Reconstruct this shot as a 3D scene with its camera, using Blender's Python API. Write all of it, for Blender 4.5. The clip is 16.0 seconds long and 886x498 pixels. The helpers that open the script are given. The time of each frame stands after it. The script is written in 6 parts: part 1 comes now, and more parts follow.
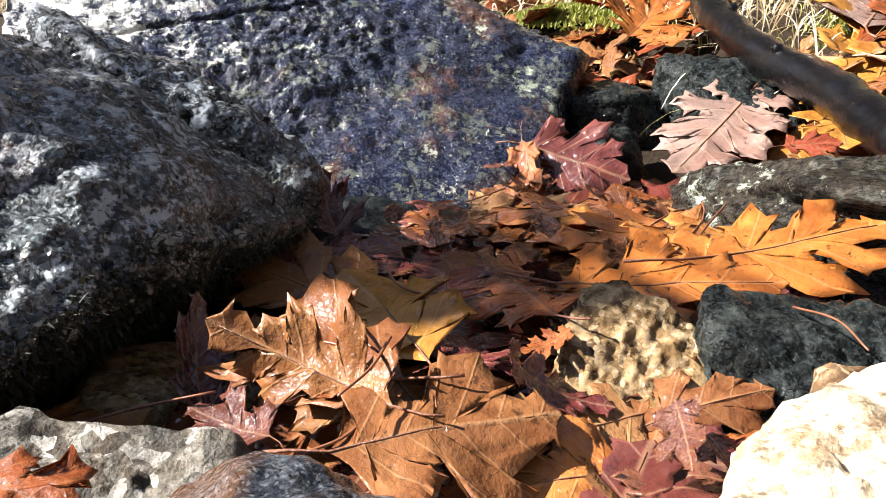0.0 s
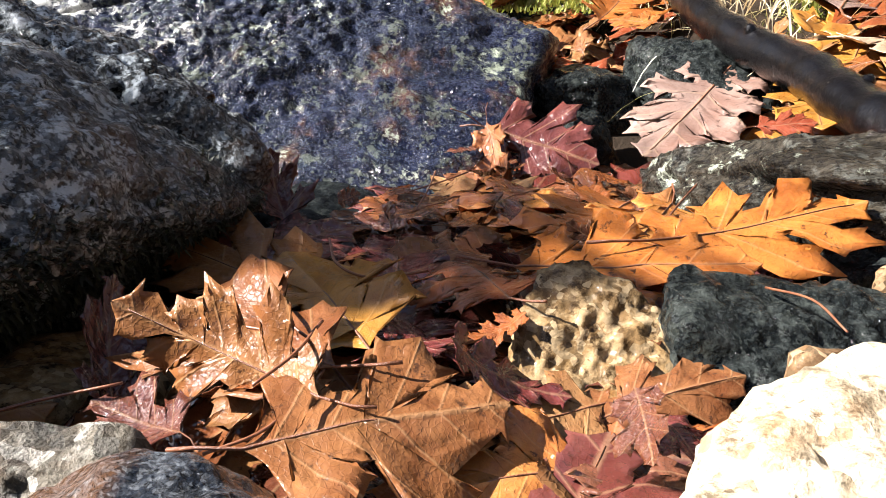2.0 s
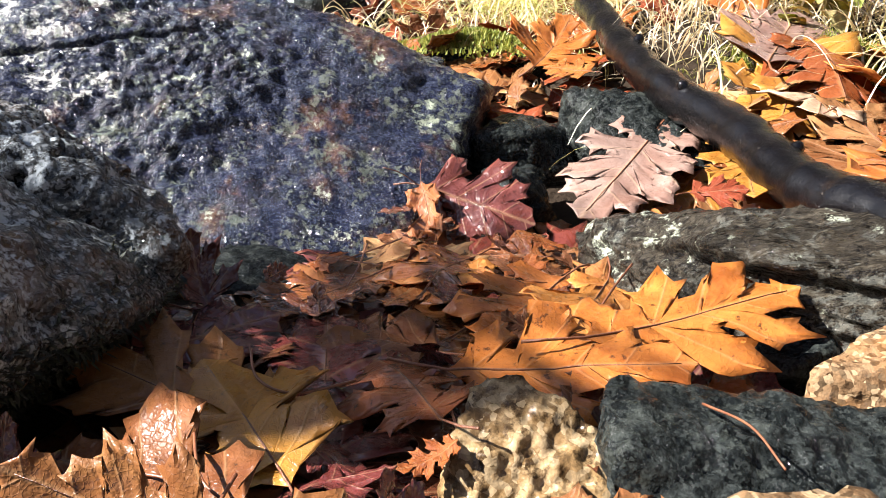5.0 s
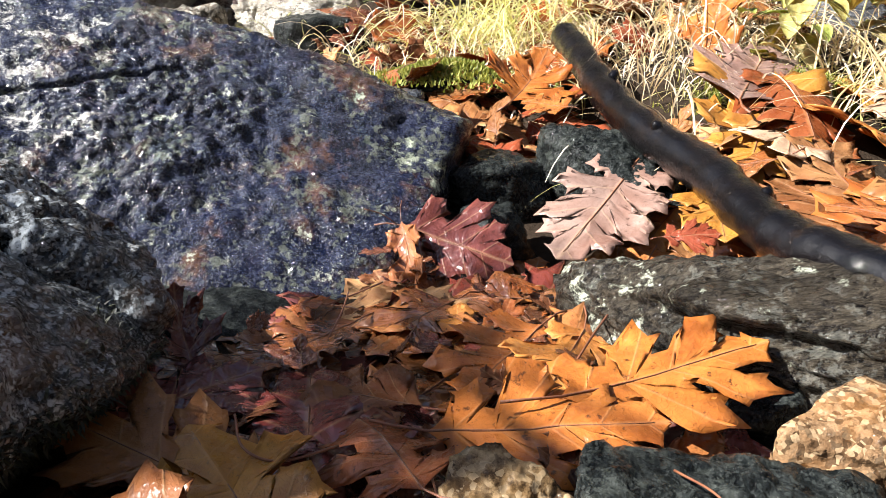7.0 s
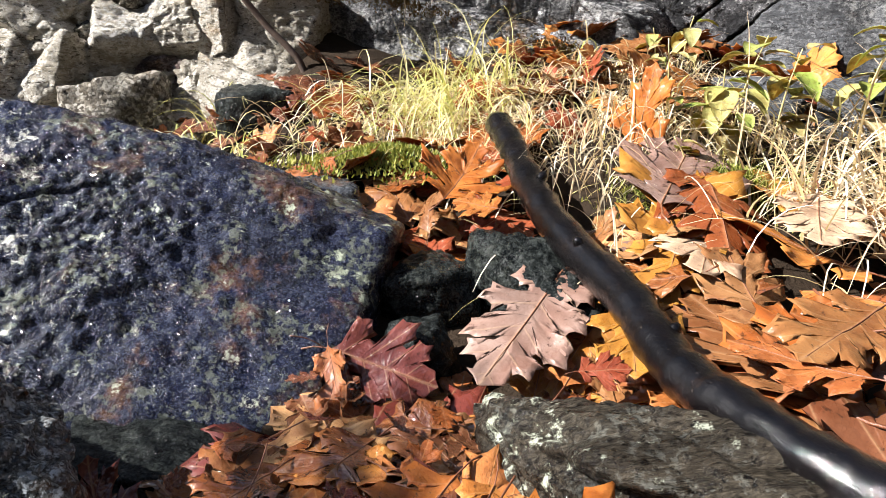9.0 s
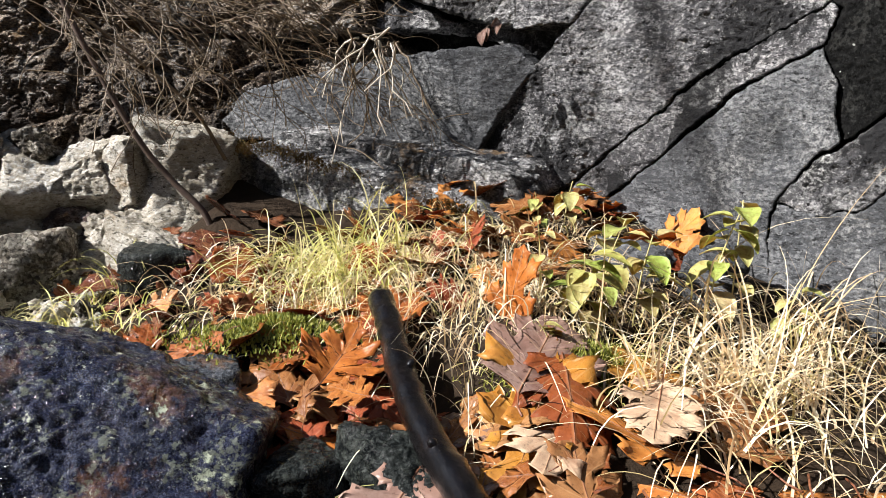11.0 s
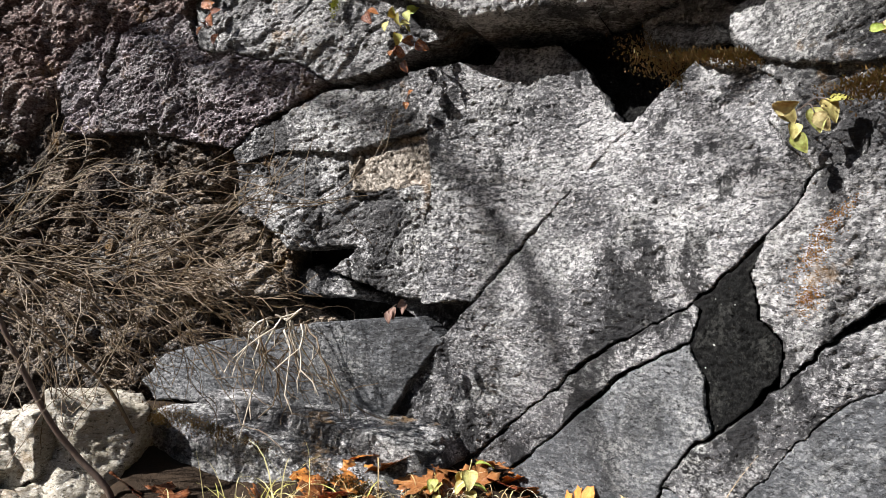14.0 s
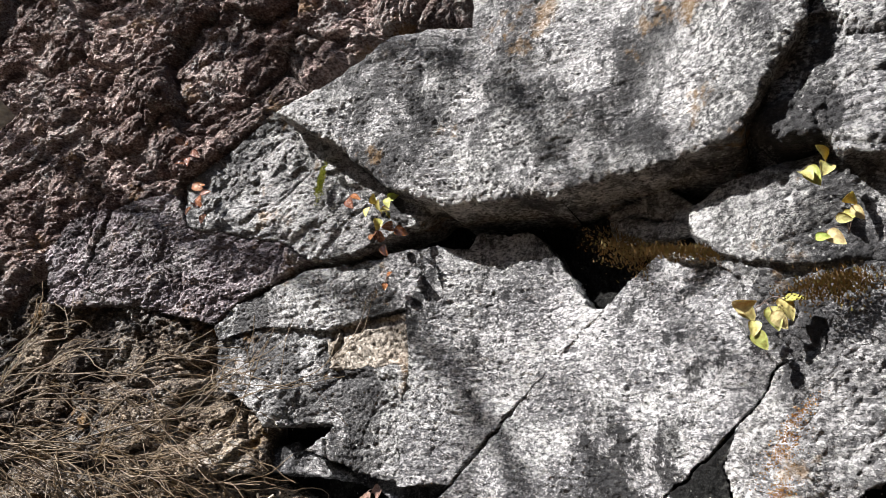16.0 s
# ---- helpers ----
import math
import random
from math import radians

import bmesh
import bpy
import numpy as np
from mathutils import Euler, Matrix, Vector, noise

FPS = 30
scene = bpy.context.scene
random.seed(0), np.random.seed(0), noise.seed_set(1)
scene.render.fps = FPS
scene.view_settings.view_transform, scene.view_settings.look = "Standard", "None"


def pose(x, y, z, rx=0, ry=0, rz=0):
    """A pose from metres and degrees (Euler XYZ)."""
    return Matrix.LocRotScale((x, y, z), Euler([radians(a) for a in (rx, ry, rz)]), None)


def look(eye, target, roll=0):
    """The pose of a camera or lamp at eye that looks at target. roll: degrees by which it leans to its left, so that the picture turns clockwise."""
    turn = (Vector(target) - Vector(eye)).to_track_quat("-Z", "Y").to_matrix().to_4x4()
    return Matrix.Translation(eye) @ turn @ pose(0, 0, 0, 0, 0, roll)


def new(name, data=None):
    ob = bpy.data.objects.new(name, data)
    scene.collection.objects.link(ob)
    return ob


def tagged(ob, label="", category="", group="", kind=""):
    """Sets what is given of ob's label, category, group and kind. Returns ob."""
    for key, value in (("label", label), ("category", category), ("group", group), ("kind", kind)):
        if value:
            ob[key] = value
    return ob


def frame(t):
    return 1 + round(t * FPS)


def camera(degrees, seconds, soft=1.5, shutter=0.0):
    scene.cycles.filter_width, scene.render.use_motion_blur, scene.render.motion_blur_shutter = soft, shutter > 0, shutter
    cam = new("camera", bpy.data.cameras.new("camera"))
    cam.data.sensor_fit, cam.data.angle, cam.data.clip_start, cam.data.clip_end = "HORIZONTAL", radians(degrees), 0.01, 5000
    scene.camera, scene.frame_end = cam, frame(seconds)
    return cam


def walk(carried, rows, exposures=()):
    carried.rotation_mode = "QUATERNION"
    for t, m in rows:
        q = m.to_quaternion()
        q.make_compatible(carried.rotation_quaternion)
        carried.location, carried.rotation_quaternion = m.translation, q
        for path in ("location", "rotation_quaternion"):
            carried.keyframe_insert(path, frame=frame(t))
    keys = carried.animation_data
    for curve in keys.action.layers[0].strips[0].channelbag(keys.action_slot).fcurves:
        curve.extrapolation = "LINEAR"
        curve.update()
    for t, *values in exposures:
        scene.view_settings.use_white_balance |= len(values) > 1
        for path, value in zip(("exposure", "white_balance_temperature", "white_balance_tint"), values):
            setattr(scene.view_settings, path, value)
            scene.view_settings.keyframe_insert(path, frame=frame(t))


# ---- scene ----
cam = camera(59.5, 16.0, 0.75)
METRES, EYE, TILT, LEAN, TURN = 0.8, 0.16, -18.0, 0.0, 0.0
ROWS = [
    (0.0, 0.0, 0.0, 0.0, 0.0, 0.0, -0.0),
    (0.5, 0.0073, 0.0009, -0.0376, -0.38, -0.06, 0.06),
    (1.0, 0.015, 0.0143, -0.0344, -0.67, -0.09, 0.1),
    (1.5, 0.02, 0.0315, -0.0264, -1.02, -0.09, 0.15),
    (2.0, 0.0219, 0.0439, -0.0131, -1.49, -0.08, 0.23),
    (2.5, 0.0225, 0.0531, 0.0066, -2.08, -0.04, 0.31),
    (3.0, 0.0226, 0.0531, 0.0219, -2.81, -0.0, 0.43),
    (3.5, 0.0364, 0.0694, 0.0472, -3.58, 0.08, 0.53),
    (4.0, 0.0357, 0.07, 0.0513, -4.49, 0.19, 0.66),
    (6.5, 0.0272, 0.0584, 0.0692, -6.94, 0.77, 1.04),
    (7.0, 0.0306, 0.0528, 0.0932, -7.31, 0.83, 1.11),
    (7.5, 0.0309, 0.0517, 0.0995, -7.78, 0.84, 1.19),
    (8.0, 0.0427, 0.049, 0.1374, -8.29, 0.83, 1.27),
    (8.5, 0.0644, 0.0446, 0.2013, -8.98, 0.94, 1.4),
    (9.0, 0.0768, 0.021, 0.2389, -10.05, 1.11, 1.57),
    (9.5, 0.1111, 0.0047, 0.2821, -11.15, 2.01, 1.79),
    (12.0, 0.2114, -0.1778, 0.4929, -14.95, 10.68, 2.33),
    (12.5, 0.2235, -0.2033, 0.5223, -15.44, 13.12, 2.44),
    (13.0, 0.2494, -0.2241, 0.54, -15.94, 15.42, 2.52),
    (13.5, 0.2714, -0.2546, 0.5695, -16.37, 17.53, 2.61),
    (14.0, 0.2878, -0.2777, 0.5963, -16.86, 20.54, 2.73),
    (14.5, 0.2831, -0.3014, 0.6149, -17.32, 23.95, 2.8),
    (15.0, 0.2878, -0.3187, 0.6298, -17.61, 26.6, 2.85),
    (15.5, 0.2889, -0.3365, 0.6363, -17.8, 29.26, 2.89),
    (16.0, 0.2901, -0.3578, 0.6545, -17.99, 31.6, 2.94),
]
walk(cam, [(t, pose(0, 0, EYE, TILT, LEAN, TURN) @ pose(METRES * x, METRES * y, METRES * z, 90 + pitch, roll, yaw)) for t, x, y, z, yaw, pitch, roll in ROWS],
     [(0.0, 2.21), (4.0, 2.25), (7.0, 2.11), (8.5, 1.94), (9.5, 1.72), (12.0, 1.38), (14.0, 1.67), (16.0, 1.95)])

# ---- light: low autumn sun from the side, clear blue sky ----
SUN = Vector((-0.76, -0.02, 0.65)).normalized()
world = bpy.data.worlds.new("sky")
scene.world = world
world.use_nodes = True
wn = world.node_tree.nodes
sky = wn.new("ShaderNodeTexSky")
sky.sky_type = "NISHITA"
sky.sun_disc = False
sky.sun_elevation = math.asin(SUN.z)
sky.sun_rotation = math.atan2(SUN.x, SUN.y)
world.node_tree.links.new(sky.outputs[0], wn["Background"].inputs[0])
wn["Background"].inputs[1].default_value = 0.043
sun_data = bpy.data.lights.new("sun", "SUN")
sun_data.energy, sun_data.angle, sun_data.color = 5.0, radians(0.55), (1.0, 0.968, 0.95)
sun = new("sun", sun_data)
sun.matrix_world = look(SUN * 20, (0, 0, 0))


# ---- materials ----
class Net:
    """A node material under construction."""

    def __init__(self, name, rough=0.6):
        self.m = bpy.data.materials.new(name)
        self.m.use_nodes = True
        self.t = self.m.node_tree
        self.b = self.t.nodes["Principled BSDF"]
        self.b.inputs["Roughness"].default_value = rough
        self.co = self.t.nodes.new("ShaderNodeTexCoord").outputs["Object"]

    def link(self, a, b):
        self.t.links.new(a, b)

    def put(self, socket, v):
        if isinstance(v, bpy.types.NodeSocket):
            self.link(v, socket)
        elif isinstance(v, (tuple, list)):
            socket.default_value = (*v, 1.0) if len(v) == 3 and len(socket.default_value) == 4 else v
        else:
            socket.default_value = v

    def mapping(self, rot=(0, 0, 0), scale=(1, 1, 1), src=None):
        n = self.t.nodes.new("ShaderNodeMapping")
        self.link(src or self.co, n.inputs[0])
        n.inputs["Rotation"].default_value = [radians(a) for a in rot]
        n.inputs["Scale"].default_value = scale
        return n.outputs[0]

    def noise(self, scale, detail=4.0, rough=0.6, vec=None, dist=0.0):
        n = self.t.nodes.new("ShaderNodeTexNoise")
        self.link(vec or self.co, n.inputs["Vector"])
        n.inputs["Scale"].default_value = scale
        n.inputs["Detail"].default_value = detail
        n.inputs["Roughness"].default_value = rough
        n.inputs["Distortion"].default_value = dist
        return n.outputs["Fac"]

    def cells(self, scale, vec=None, feature="F1", out="Distance"):
        n = self.t.nodes.new("ShaderNodeTexVoronoi")
        n.feature = feature
        self.link(vec or self.co, n.inputs["Vector"])
        n.inputs["Scale"].default_value = scale
        return n.outputs[out]

    def ramp(self, fac, *stops):
        n = self.t.nodes.new("ShaderNodeValToRGB")
        e = n.color_ramp.elements
        while len(e) < len(stops):
            e.new(0.5)
        for el, (p, c) in zip(e, stops):
            el.position = p
            el.color = (c, c, c, 1) if isinstance(c, (int, float)) else (*c, 1)
        self.link(fac, n.inputs[0])
        return n.outputs[0]

    def mix(self, fac, a, b, mode="MIX"):
        n = self.t.nodes.new("ShaderNodeMix")
        n.data_type, n.blend_type = "RGBA", mode
        self.put(n.inputs[0], fac)
        self.put(n.inputs[6], a)
        self.put(n.inputs[7], b)
        return n.outputs[2]

    def math(self, op, a, b=0.0):
        n = self.t.nodes.new("ShaderNodeMath")
        n.operation = op
        self.put(n.inputs[0], a)
        self.put(n.inputs[1], b)
        return n.outputs[0]

    def bump(self, height, strength, dist, prev=None):
        n = self.t.nodes.new("ShaderNodeBump")
        n.inputs["Strength"].default_value = strength
        n.inputs["Distance"].default_value = dist
        self.link(height, n.inputs["Height"])
        if prev:
            self.link(prev, n.inputs["Normal"])
        self.link(n.outputs[0], self.b.inputs["Normal"])
        return n.outputs[0]

    def film(self, weight, rough=0.07, normal=None, ior=1.36):
        """A film of water over the surface."""
        self.put(self.b.inputs["Coat Weight"], weight)
        self.b.inputs["Coat Roughness"].default_value = rough
        self.b.inputs["Coat IOR"].default_value = ior
        if normal:
            self.link(normal, self.b.inputs["Coat Normal"])

    def base(self, v):
        self.put(self.b.inputs["Base Color"], v)

    def rough(self, v):
        self.put(self.b.inputs["Roughness"], v)

    def random(self):
        return self.t.nodes.new("ShaderNodeObjectInfo").outputs["Random"]


def rock_material(name, dark, mid, pale, wet=0.3, grain=260.0, lichen=0.0, lichen_colour=(0.42, 0.44, 0.36), rust=0.0, layers=None, relief=1.0, stain=0.0, dry=0.75, pits=0.5, dots=0.0, water=0.0, crystals=0.75, colonies=(), sheen=1.38):
    """Crystalline rock: grains, blotches, lichen, rust, dark stains and a film of water."""
    k = Net(name)
    vec = k.mapping(*layers) if layers else None
    warp = k.t.nodes.new("ShaderNodeTexNoise")
    k.link(k.co, warp.inputs["Vector"])
    warp.inputs["Scale"].default_value = 60.0
    shaken = k.t.nodes.new("ShaderNodeMix")
    shaken.data_type, shaken.blend_type = "RGBA", "LINEAR_LIGHT"
    shaken.inputs[0].default_value = 0.0035
    k.link(vec or k.co, shaken.inputs[6])
    k.link(warp.outputs["Color"], shaken.inputs[7])
    crystal = k.t.nodes.new("ShaderNodeSeparateColor")
    k.link(k.cells(grain * 2.1, shaken.outputs[2], "F1", "Color"), crystal.inputs[0])
    big = k.noise(6.0, 8, 0.7, vec)
    mid_noise = k.noise(80.0, 6, 0.72, vec)
    a = k.mix(k.ramp(big, (0.42, 0.0), (0.57, 1.0)), dark, mid)
    a = k.mix(k.ramp(mid_noise, (0.44, 0.0), (0.66, 1.0)), a, tuple(0.6 * m + 0.4 * p for m, p in zip(mid, pale)))
    a = k.mix(k.ramp(k.noise(110.0, 5, 0.7), (0.36, 1.0), (0.50, 0.0)), a, tuple(c * 0.35 for c in dark))
    a = k.mix(k.ramp(crystal.outputs[0], (0.70, 0.0), (0.78, crystals)), a, pale)
    a = k.mix(k.ramp(crystal.outputs[1], (0.68, 0.0), (0.76, crystals)), a, tuple(c * 0.4 for c in dark))
    if rust:
        a = k.mix(k.math("MULTIPLY", k.ramp(k.noise(13.0, 7, 0.7), (0.54, 0.0), (0.64, 1.0)), rust), a, (0.20, 0.085, 0.022))
    film = k.ramp(k.noise(5.5, 6, 0.65), (0.42, 1.0), (0.62, 0.0))
    if stain:
        a = k.mix(k.math("MULTIPLY", k.ramp(k.noise(3.4, 10, 0.72, k.mapping((0, 12, 0), (1.3, 1.3, 0.8))), (0.51, 0.0), (0.565, 1.0)), stain), a, (0.010, 0.010, 0.011))
    if lichen:
        patch = k.ramp(k.math("MULTIPLY", k.noise(20.0, 5, 0.65), k.noise(120.0, 3, 0.7)), (0.285, 0.0), (0.33, 1.0))
        a = k.mix(k.math("MULTIPLY", patch, lichen), a, lichen_colour)
    for full, none, amount, colour, spread in colonies:
        sep = k.t.nodes.new("ShaderNodeSeparateXYZ")
        k.link(k.co, sep.inputs[0])
        span = k.t.nodes.new("ShaderNodeMapRange")
        span.inputs["From Min"].default_value, span.inputs["From Max"].default_value = none, full
        k.link(sep.outputs[0], span.inputs[0])
        grown = k.ramp(k.math("ADD", k.math("MULTIPLY", span.outputs[0], spread), k.math("MULTIPLY", k.noise(26.0, 9, 0.78), 1.0)), (0.60, 0.0), (0.655, 1.0))
        a = k.mix(k.math("MULTIPLY", grown, amount), a, colour)
    if dots:
        dot = k.math("MULTIPLY", k.ramp(k.cells(62.0, shaken.outputs[2]), (0.06, 1.0), (0.15, 0.0)), k.ramp(k.noise(9.0, 3, 0.5), (0.52, 0.0), (0.60, 1.0)))
        a = k.mix(k.math("MULTIPLY", dot, dots), a, (0.62, 0.62, 0.58))
    k.base(a)
    k.rough(k.mix(film, (dry, dry, dry), (wet, wet, wet)))
    if water:
        n1 = k.bump(k.noise(32.0, 5, 0.6, vec), 0.5 * relief, 0.010)
        n2 = k.bump(k.noise(grain * 0.28, 5, 0.68, vec, 0.3), pits * relief, 0.0085, n1)
        n2 = k.bump(k.cells(grain * 0.75, shaken.outputs[2]), 0.8 * relief, 0.0055, n2)
        k.film(k.math("MULTIPLY", k.math("ADD", k.math("MULTIPLY", film, 0.4), 0.6), water), 0.07, n2, sheen)
        k.b.inputs["Specular IOR Level"].default_value = 0.03
    else:
        k.b.inputs["Specular IOR Level"].default_value = 0.05
        n1 = k.bump(k.noise(55.0, 7, 0.7, vec), 0.75 * relief, 0.010)
    k.bump(k.noise(grain * 1.1, 3, 0.7, vec), 0.5 * relief, 0.002, n1)
    return k.m


LAYERS = ((0, 14, 0), (0.8, 0.8, 1.7))
# blue in the base colours stands for sky mirrored in the wet film
WET_SCHIST = rock_material("wet_schist", (0.0012, 0.0020, 0.0080), (0.0042, 0.0064, 0.0205), (0.060, 0.068, 0.100), 0.2, 300, 0.5, (0.12, 0.13, 0.095), 0.3, relief=1.15, dry=0.4, pits=1.3, water=1.0, crystals=0.3, sheen=1.52,
                           colonies=((-0.48, -0.16, 0.85, (0.46, 0.45, 0.42), 0.17), (0.30, 0.0, 0.9, (0.26, 0.29, 0.21), 0.10)))
# bluish-white patches: partly lichen, partly wet sky glints put into the colour
LEFT_SCHIST = rock_material("schist_lichen_and_sky_glints", (0.004, 0.0045, 0.0045), (0.020, 0.022, 0.022), (0.28, 0.30, 0.31), 0.25, 260, 0.7, (0.42, 0.46, 0.48), 0.2, relief=1.2, dry=0.5, pits=1.1, water=1.0, crystals=0.45, sheen=1.6,
                            colonies=((-0.30, -0.15, 0.5, (0.40, 0.43, 0.46), 0.12),))
BANDED = rock_material("banded_wet_stone", (0.006, 0.005, 0.004), (0.026, 0.021, 0.015), (0.085, 0.072, 0.052), 0.25, 150, 0.12, (0.30, 0.31, 0.27), 0.0, ((0, 0, 49), (0.3, 2.6, 2.6)), relief=1.2, dry=0.5, pits=1.3, water=1.0, crystals=0.15, sheen=1.5,
                       colonies=((0.19, 0.29, 0.85, (0.34, 0.36, 0.28), 0.10),))
SPECKLED = rock_material("speckled_gneiss", (0.006, 0.008, 0.012), (0.016, 0.020, 0.028), (0.17, 0.18, 0.19), 0.25, 420, 0.0, (0.30, 0.31, 0.28), 0.3, relief=1.2, dry=0.45, pits=1.2, water=1.0, crystals=0.35, sheen=1.5)
PALE = rock_material("pale_feldspar_stone", (0.36, 0.27, 0.17), (0.56, 0.47, 0.33), (0.72, 0.66, 0.53), 0.4, 90, 0.0, rust=0.45, relief=1.0, crystals=0.5)
TAN = rock_material("tan_quartz_stone", (0.085, 0.048, 0.020), (0.24, 0.150, 0.066), (0.46, 0.35, 0.21), 0.25, 130, 0.0, rust=0.75, relief=0.7, pits=0.3, dry=0.5, water=0.6, crystals=0.4)
ORANGE = rock_material("rusty_stone", (0.08, 0.045, 0.022), (0.19, 0.11, 0.055), (0.34, 0.24, 0.14), 0.28, 140, 0.0, rust=0.4, dry=0.5, water=0.5)
DARK = rock_material("dark_green_grey_stone", (0.0024, 0.0030, 0.0030), (0.0070, 0.0085, 0.0082), (0.050, 0.056, 0.052), 0.2, 300, 0.06, (0.20, 0.22, 0.18), dry=0.36, pits=1.1, water=0.75, crystals=0.25, sheen=1.32)


def cliff_material(name, dark, mid, pale, stain=0.8, white=0.5, dip=14.0, ochre=0.0, relief=1.0):
    """Dry layered gneiss: short torn ledges, black stains, white lichen crusts."""
    k = Net(name, 0.85)
    k.b.inputs["Specular IOR Level"].default_value = 0.25
    vec = k.mapping((0, dip, 0), (1.0, 1.0, 1.5))
    torn = k.noise(88.0, 4, 0.68, vec, 0.5)
    grit = k.noise(380.0, 3, 0.75)
    field = k.noise(3.6, 12, 0.76, k.mapping((0, dip, 0), (0.9, 0.9, 1.2)), 0.3)
    a = k.mix(k.ramp(field, (0.42, 0.0), (0.58, 1.0)), tuple(0.5 * (d + m) for d, m in zip(dark, mid)), mid)
    crumb = k.math("ADD", k.noise(120.0, 5, 0.72, vec, 0.4), k.math("MULTIPLY", k.math("SUBTRACT", field, 0.5), 0.7))
    a = k.mix(k.ramp(crumb, (0.47, 0.0), (0.60, 1.0)), a, pale)
    a = k.mix(k.ramp(k.noise(95.0, 5, 0.75, k.mapping((0, dip, 0), (0.7, 0.7, 1.8)), 0.5), (0.40, 1.0), (0.45, 0.0)), a, tuple(c * 0.3 for c in dark))
    a = k.mix(k.ramp(k.noise(34.0, 6, 0.75, k.mapping((0, dip, 0), (0.6, 0.6, 2.6)), 0.6), (0.54, 0.0), (0.60, 0.85)), a, dark)
    soot = k.noise(2.1, 12, 0.78, k.mapping((0, 75, 20), (1.4, 1.4, 0.7)), 0.4)
    a = k.mix(k.ramp(soot, (0.47, 0.0), (0.60, 0.6)), a, tuple(c * 0.9 for c in dark))
    a = k.mix(k.math("MULTIPLY", k.ramp(k.noise(3.2, 10, 0.76, k.mapping((0, -20, 0), (1.2, 1.2, 0.8))), (0.508, 0.0), (0.535, 1.0)), stain), a, (0.012, 0.012, 0.013))
    crust = k.math("MULTIPLY", k.ramp(k.noise(4.5, 8, 0.7), (0.5, 0.0), (0.6, 1.0)), k.ramp(k.noise(95.0, 6, 0.78, vec), (0.47, 0.0), (0.60, 1.0)))
    a = k.mix(k.math("MULTIPLY", crust, white), a, (0.66, 0.66, 0.64))
    dot = k.math("MULTIPLY", k.ramp(k.cells(70.0), (0.10, 1.0), (0.2, 0.0)), k.ramp(k.noise(8.0, 4, 0.6), (0.54, 0.0), (0.62, 1.0)))
    a = k.mix(k.math("MULTIPLY", dot, white), a, (0.6, 0.6, 0.57))
    if ochre:
        a = k.mix(k.math("MULTIPLY", k.ramp(k.noise(6.5, 7, 0.7), (0.59, 0.0), (0.65, 1.0)), ochre), a, (0.30, 0.16, 0.035))
    k.base(a)
    n1 = k.bump(torn, 1.0 * relief, 0.034)
    n1 = k.bump(k.noise(34.0, 6, 0.7, k.mapping((0, dip, 0), (0.7, 0.7, 2.2)), 0.4), 0.5 * relief, 0.02, n1)
    k.bump(grit, 0.9 * relief, 0.006, n1)
    return k.m


CLIFF = cliff_material("grey_layered_gneiss", (0.040, 0.040, 0.044), (0.185, 0.183, 0.188), (0.62, 0.61, 0.605), 0.9, 0.9, -14.0)
PALE_CLIFF = cliff_material("pale_lichened_gneiss", (0.055, 0.054, 0.057), (0.26, 0.256, 0.256), (0.72, 0.71, 0.70), 0.75, 0.9, -8.0, ochre=0.4)
SMOOTH = cliff_material("smooth_grey_slab", (0.050, 0.053, 0.058), (0.095, 0.099, 0.105), (0.21, 0.215, 0.22), 0.5, 0.4, relief=0.7)
CRUMBLY = cliff_material("red_brown_crumbly_rock", (0.045, 0.026, 0.024), (0.22, 0.140, 0.120), (0.66, 0.54, 0.50), 0.4, 0.6, 20.0, 0.4, 1.0)
# brown rock for the recess, darker than CRUMBLY to include the shade there
SHADED_BROWN_ROCK = cliff_material("brown_rock_with_recess_shade", (0.018, 0.012, 0.009), (0.095, 0.062, 0.040), (0.44, 0.36, 0.27), 0.5, 0.5, 10.0, 0.5, 1.0)
PURPLE_ROCK = cliff_material("purple_grey_rock", (0.040, 0.030, 0.034), (0.200, 0.158, 0.170), (0.64, 0.58, 0.60), 0.6, 0.6, 20.0, 0.3, 1.0)
CRAG = cliff_material("pale_broken_crag", (0.30, 0.26, 0.19), (0.62, 0.57, 0.48), (0.82, 0.79, 0.72), 0.12, 0.9, 6.0, 0.35, 0.8)
# black for stained and mossy rock, and for shade behind the cracks
BLACK = rock_material("black_stain_and_crack_shade", (0.003, 0.003, 0.003), (0.006, 0.006, 0.006), (0.022, 0.022, 0.021), 0.7, 160, 0.05, (0.3, 0.3, 0.27), relief=1.5, dots=0.9, crystals=0.3, dry=0.9)
BUFF = rock_material("buff_weathered_rock", (0.13, 0.11, 0.09), (0.25, 0.218, 0.180), (0.42, 0.38, 0.33), 0.6, 80, 0.2, (0.45, 0.42, 0.36), 0.15, relief=1.4, dry=0.88)
RUBBLE = rock_material("pale_broken_rock", (0.12, 0.10, 0.075), (0.28, 0.25, 0.20), (0.52, 0.49, 0.43), 0.5, 80, 0.2, (0.42, 0.42, 0.35), 0.2, relief=1.4, stain=0.6)


def soil_material():
    k = Net("leaf_mould_soil", 0.85)
    k.base(k.mix(k.noise(40, 6, 0.7), (0.006, 0.0045, 0.0035), (0.05, 0.033, 0.020)))
    k.b.inputs["Specular IOR Level"].default_value = 0.1
    k.bump(k.noise(120, 6, 0.7), 0.9, 0.01)
    return k.m


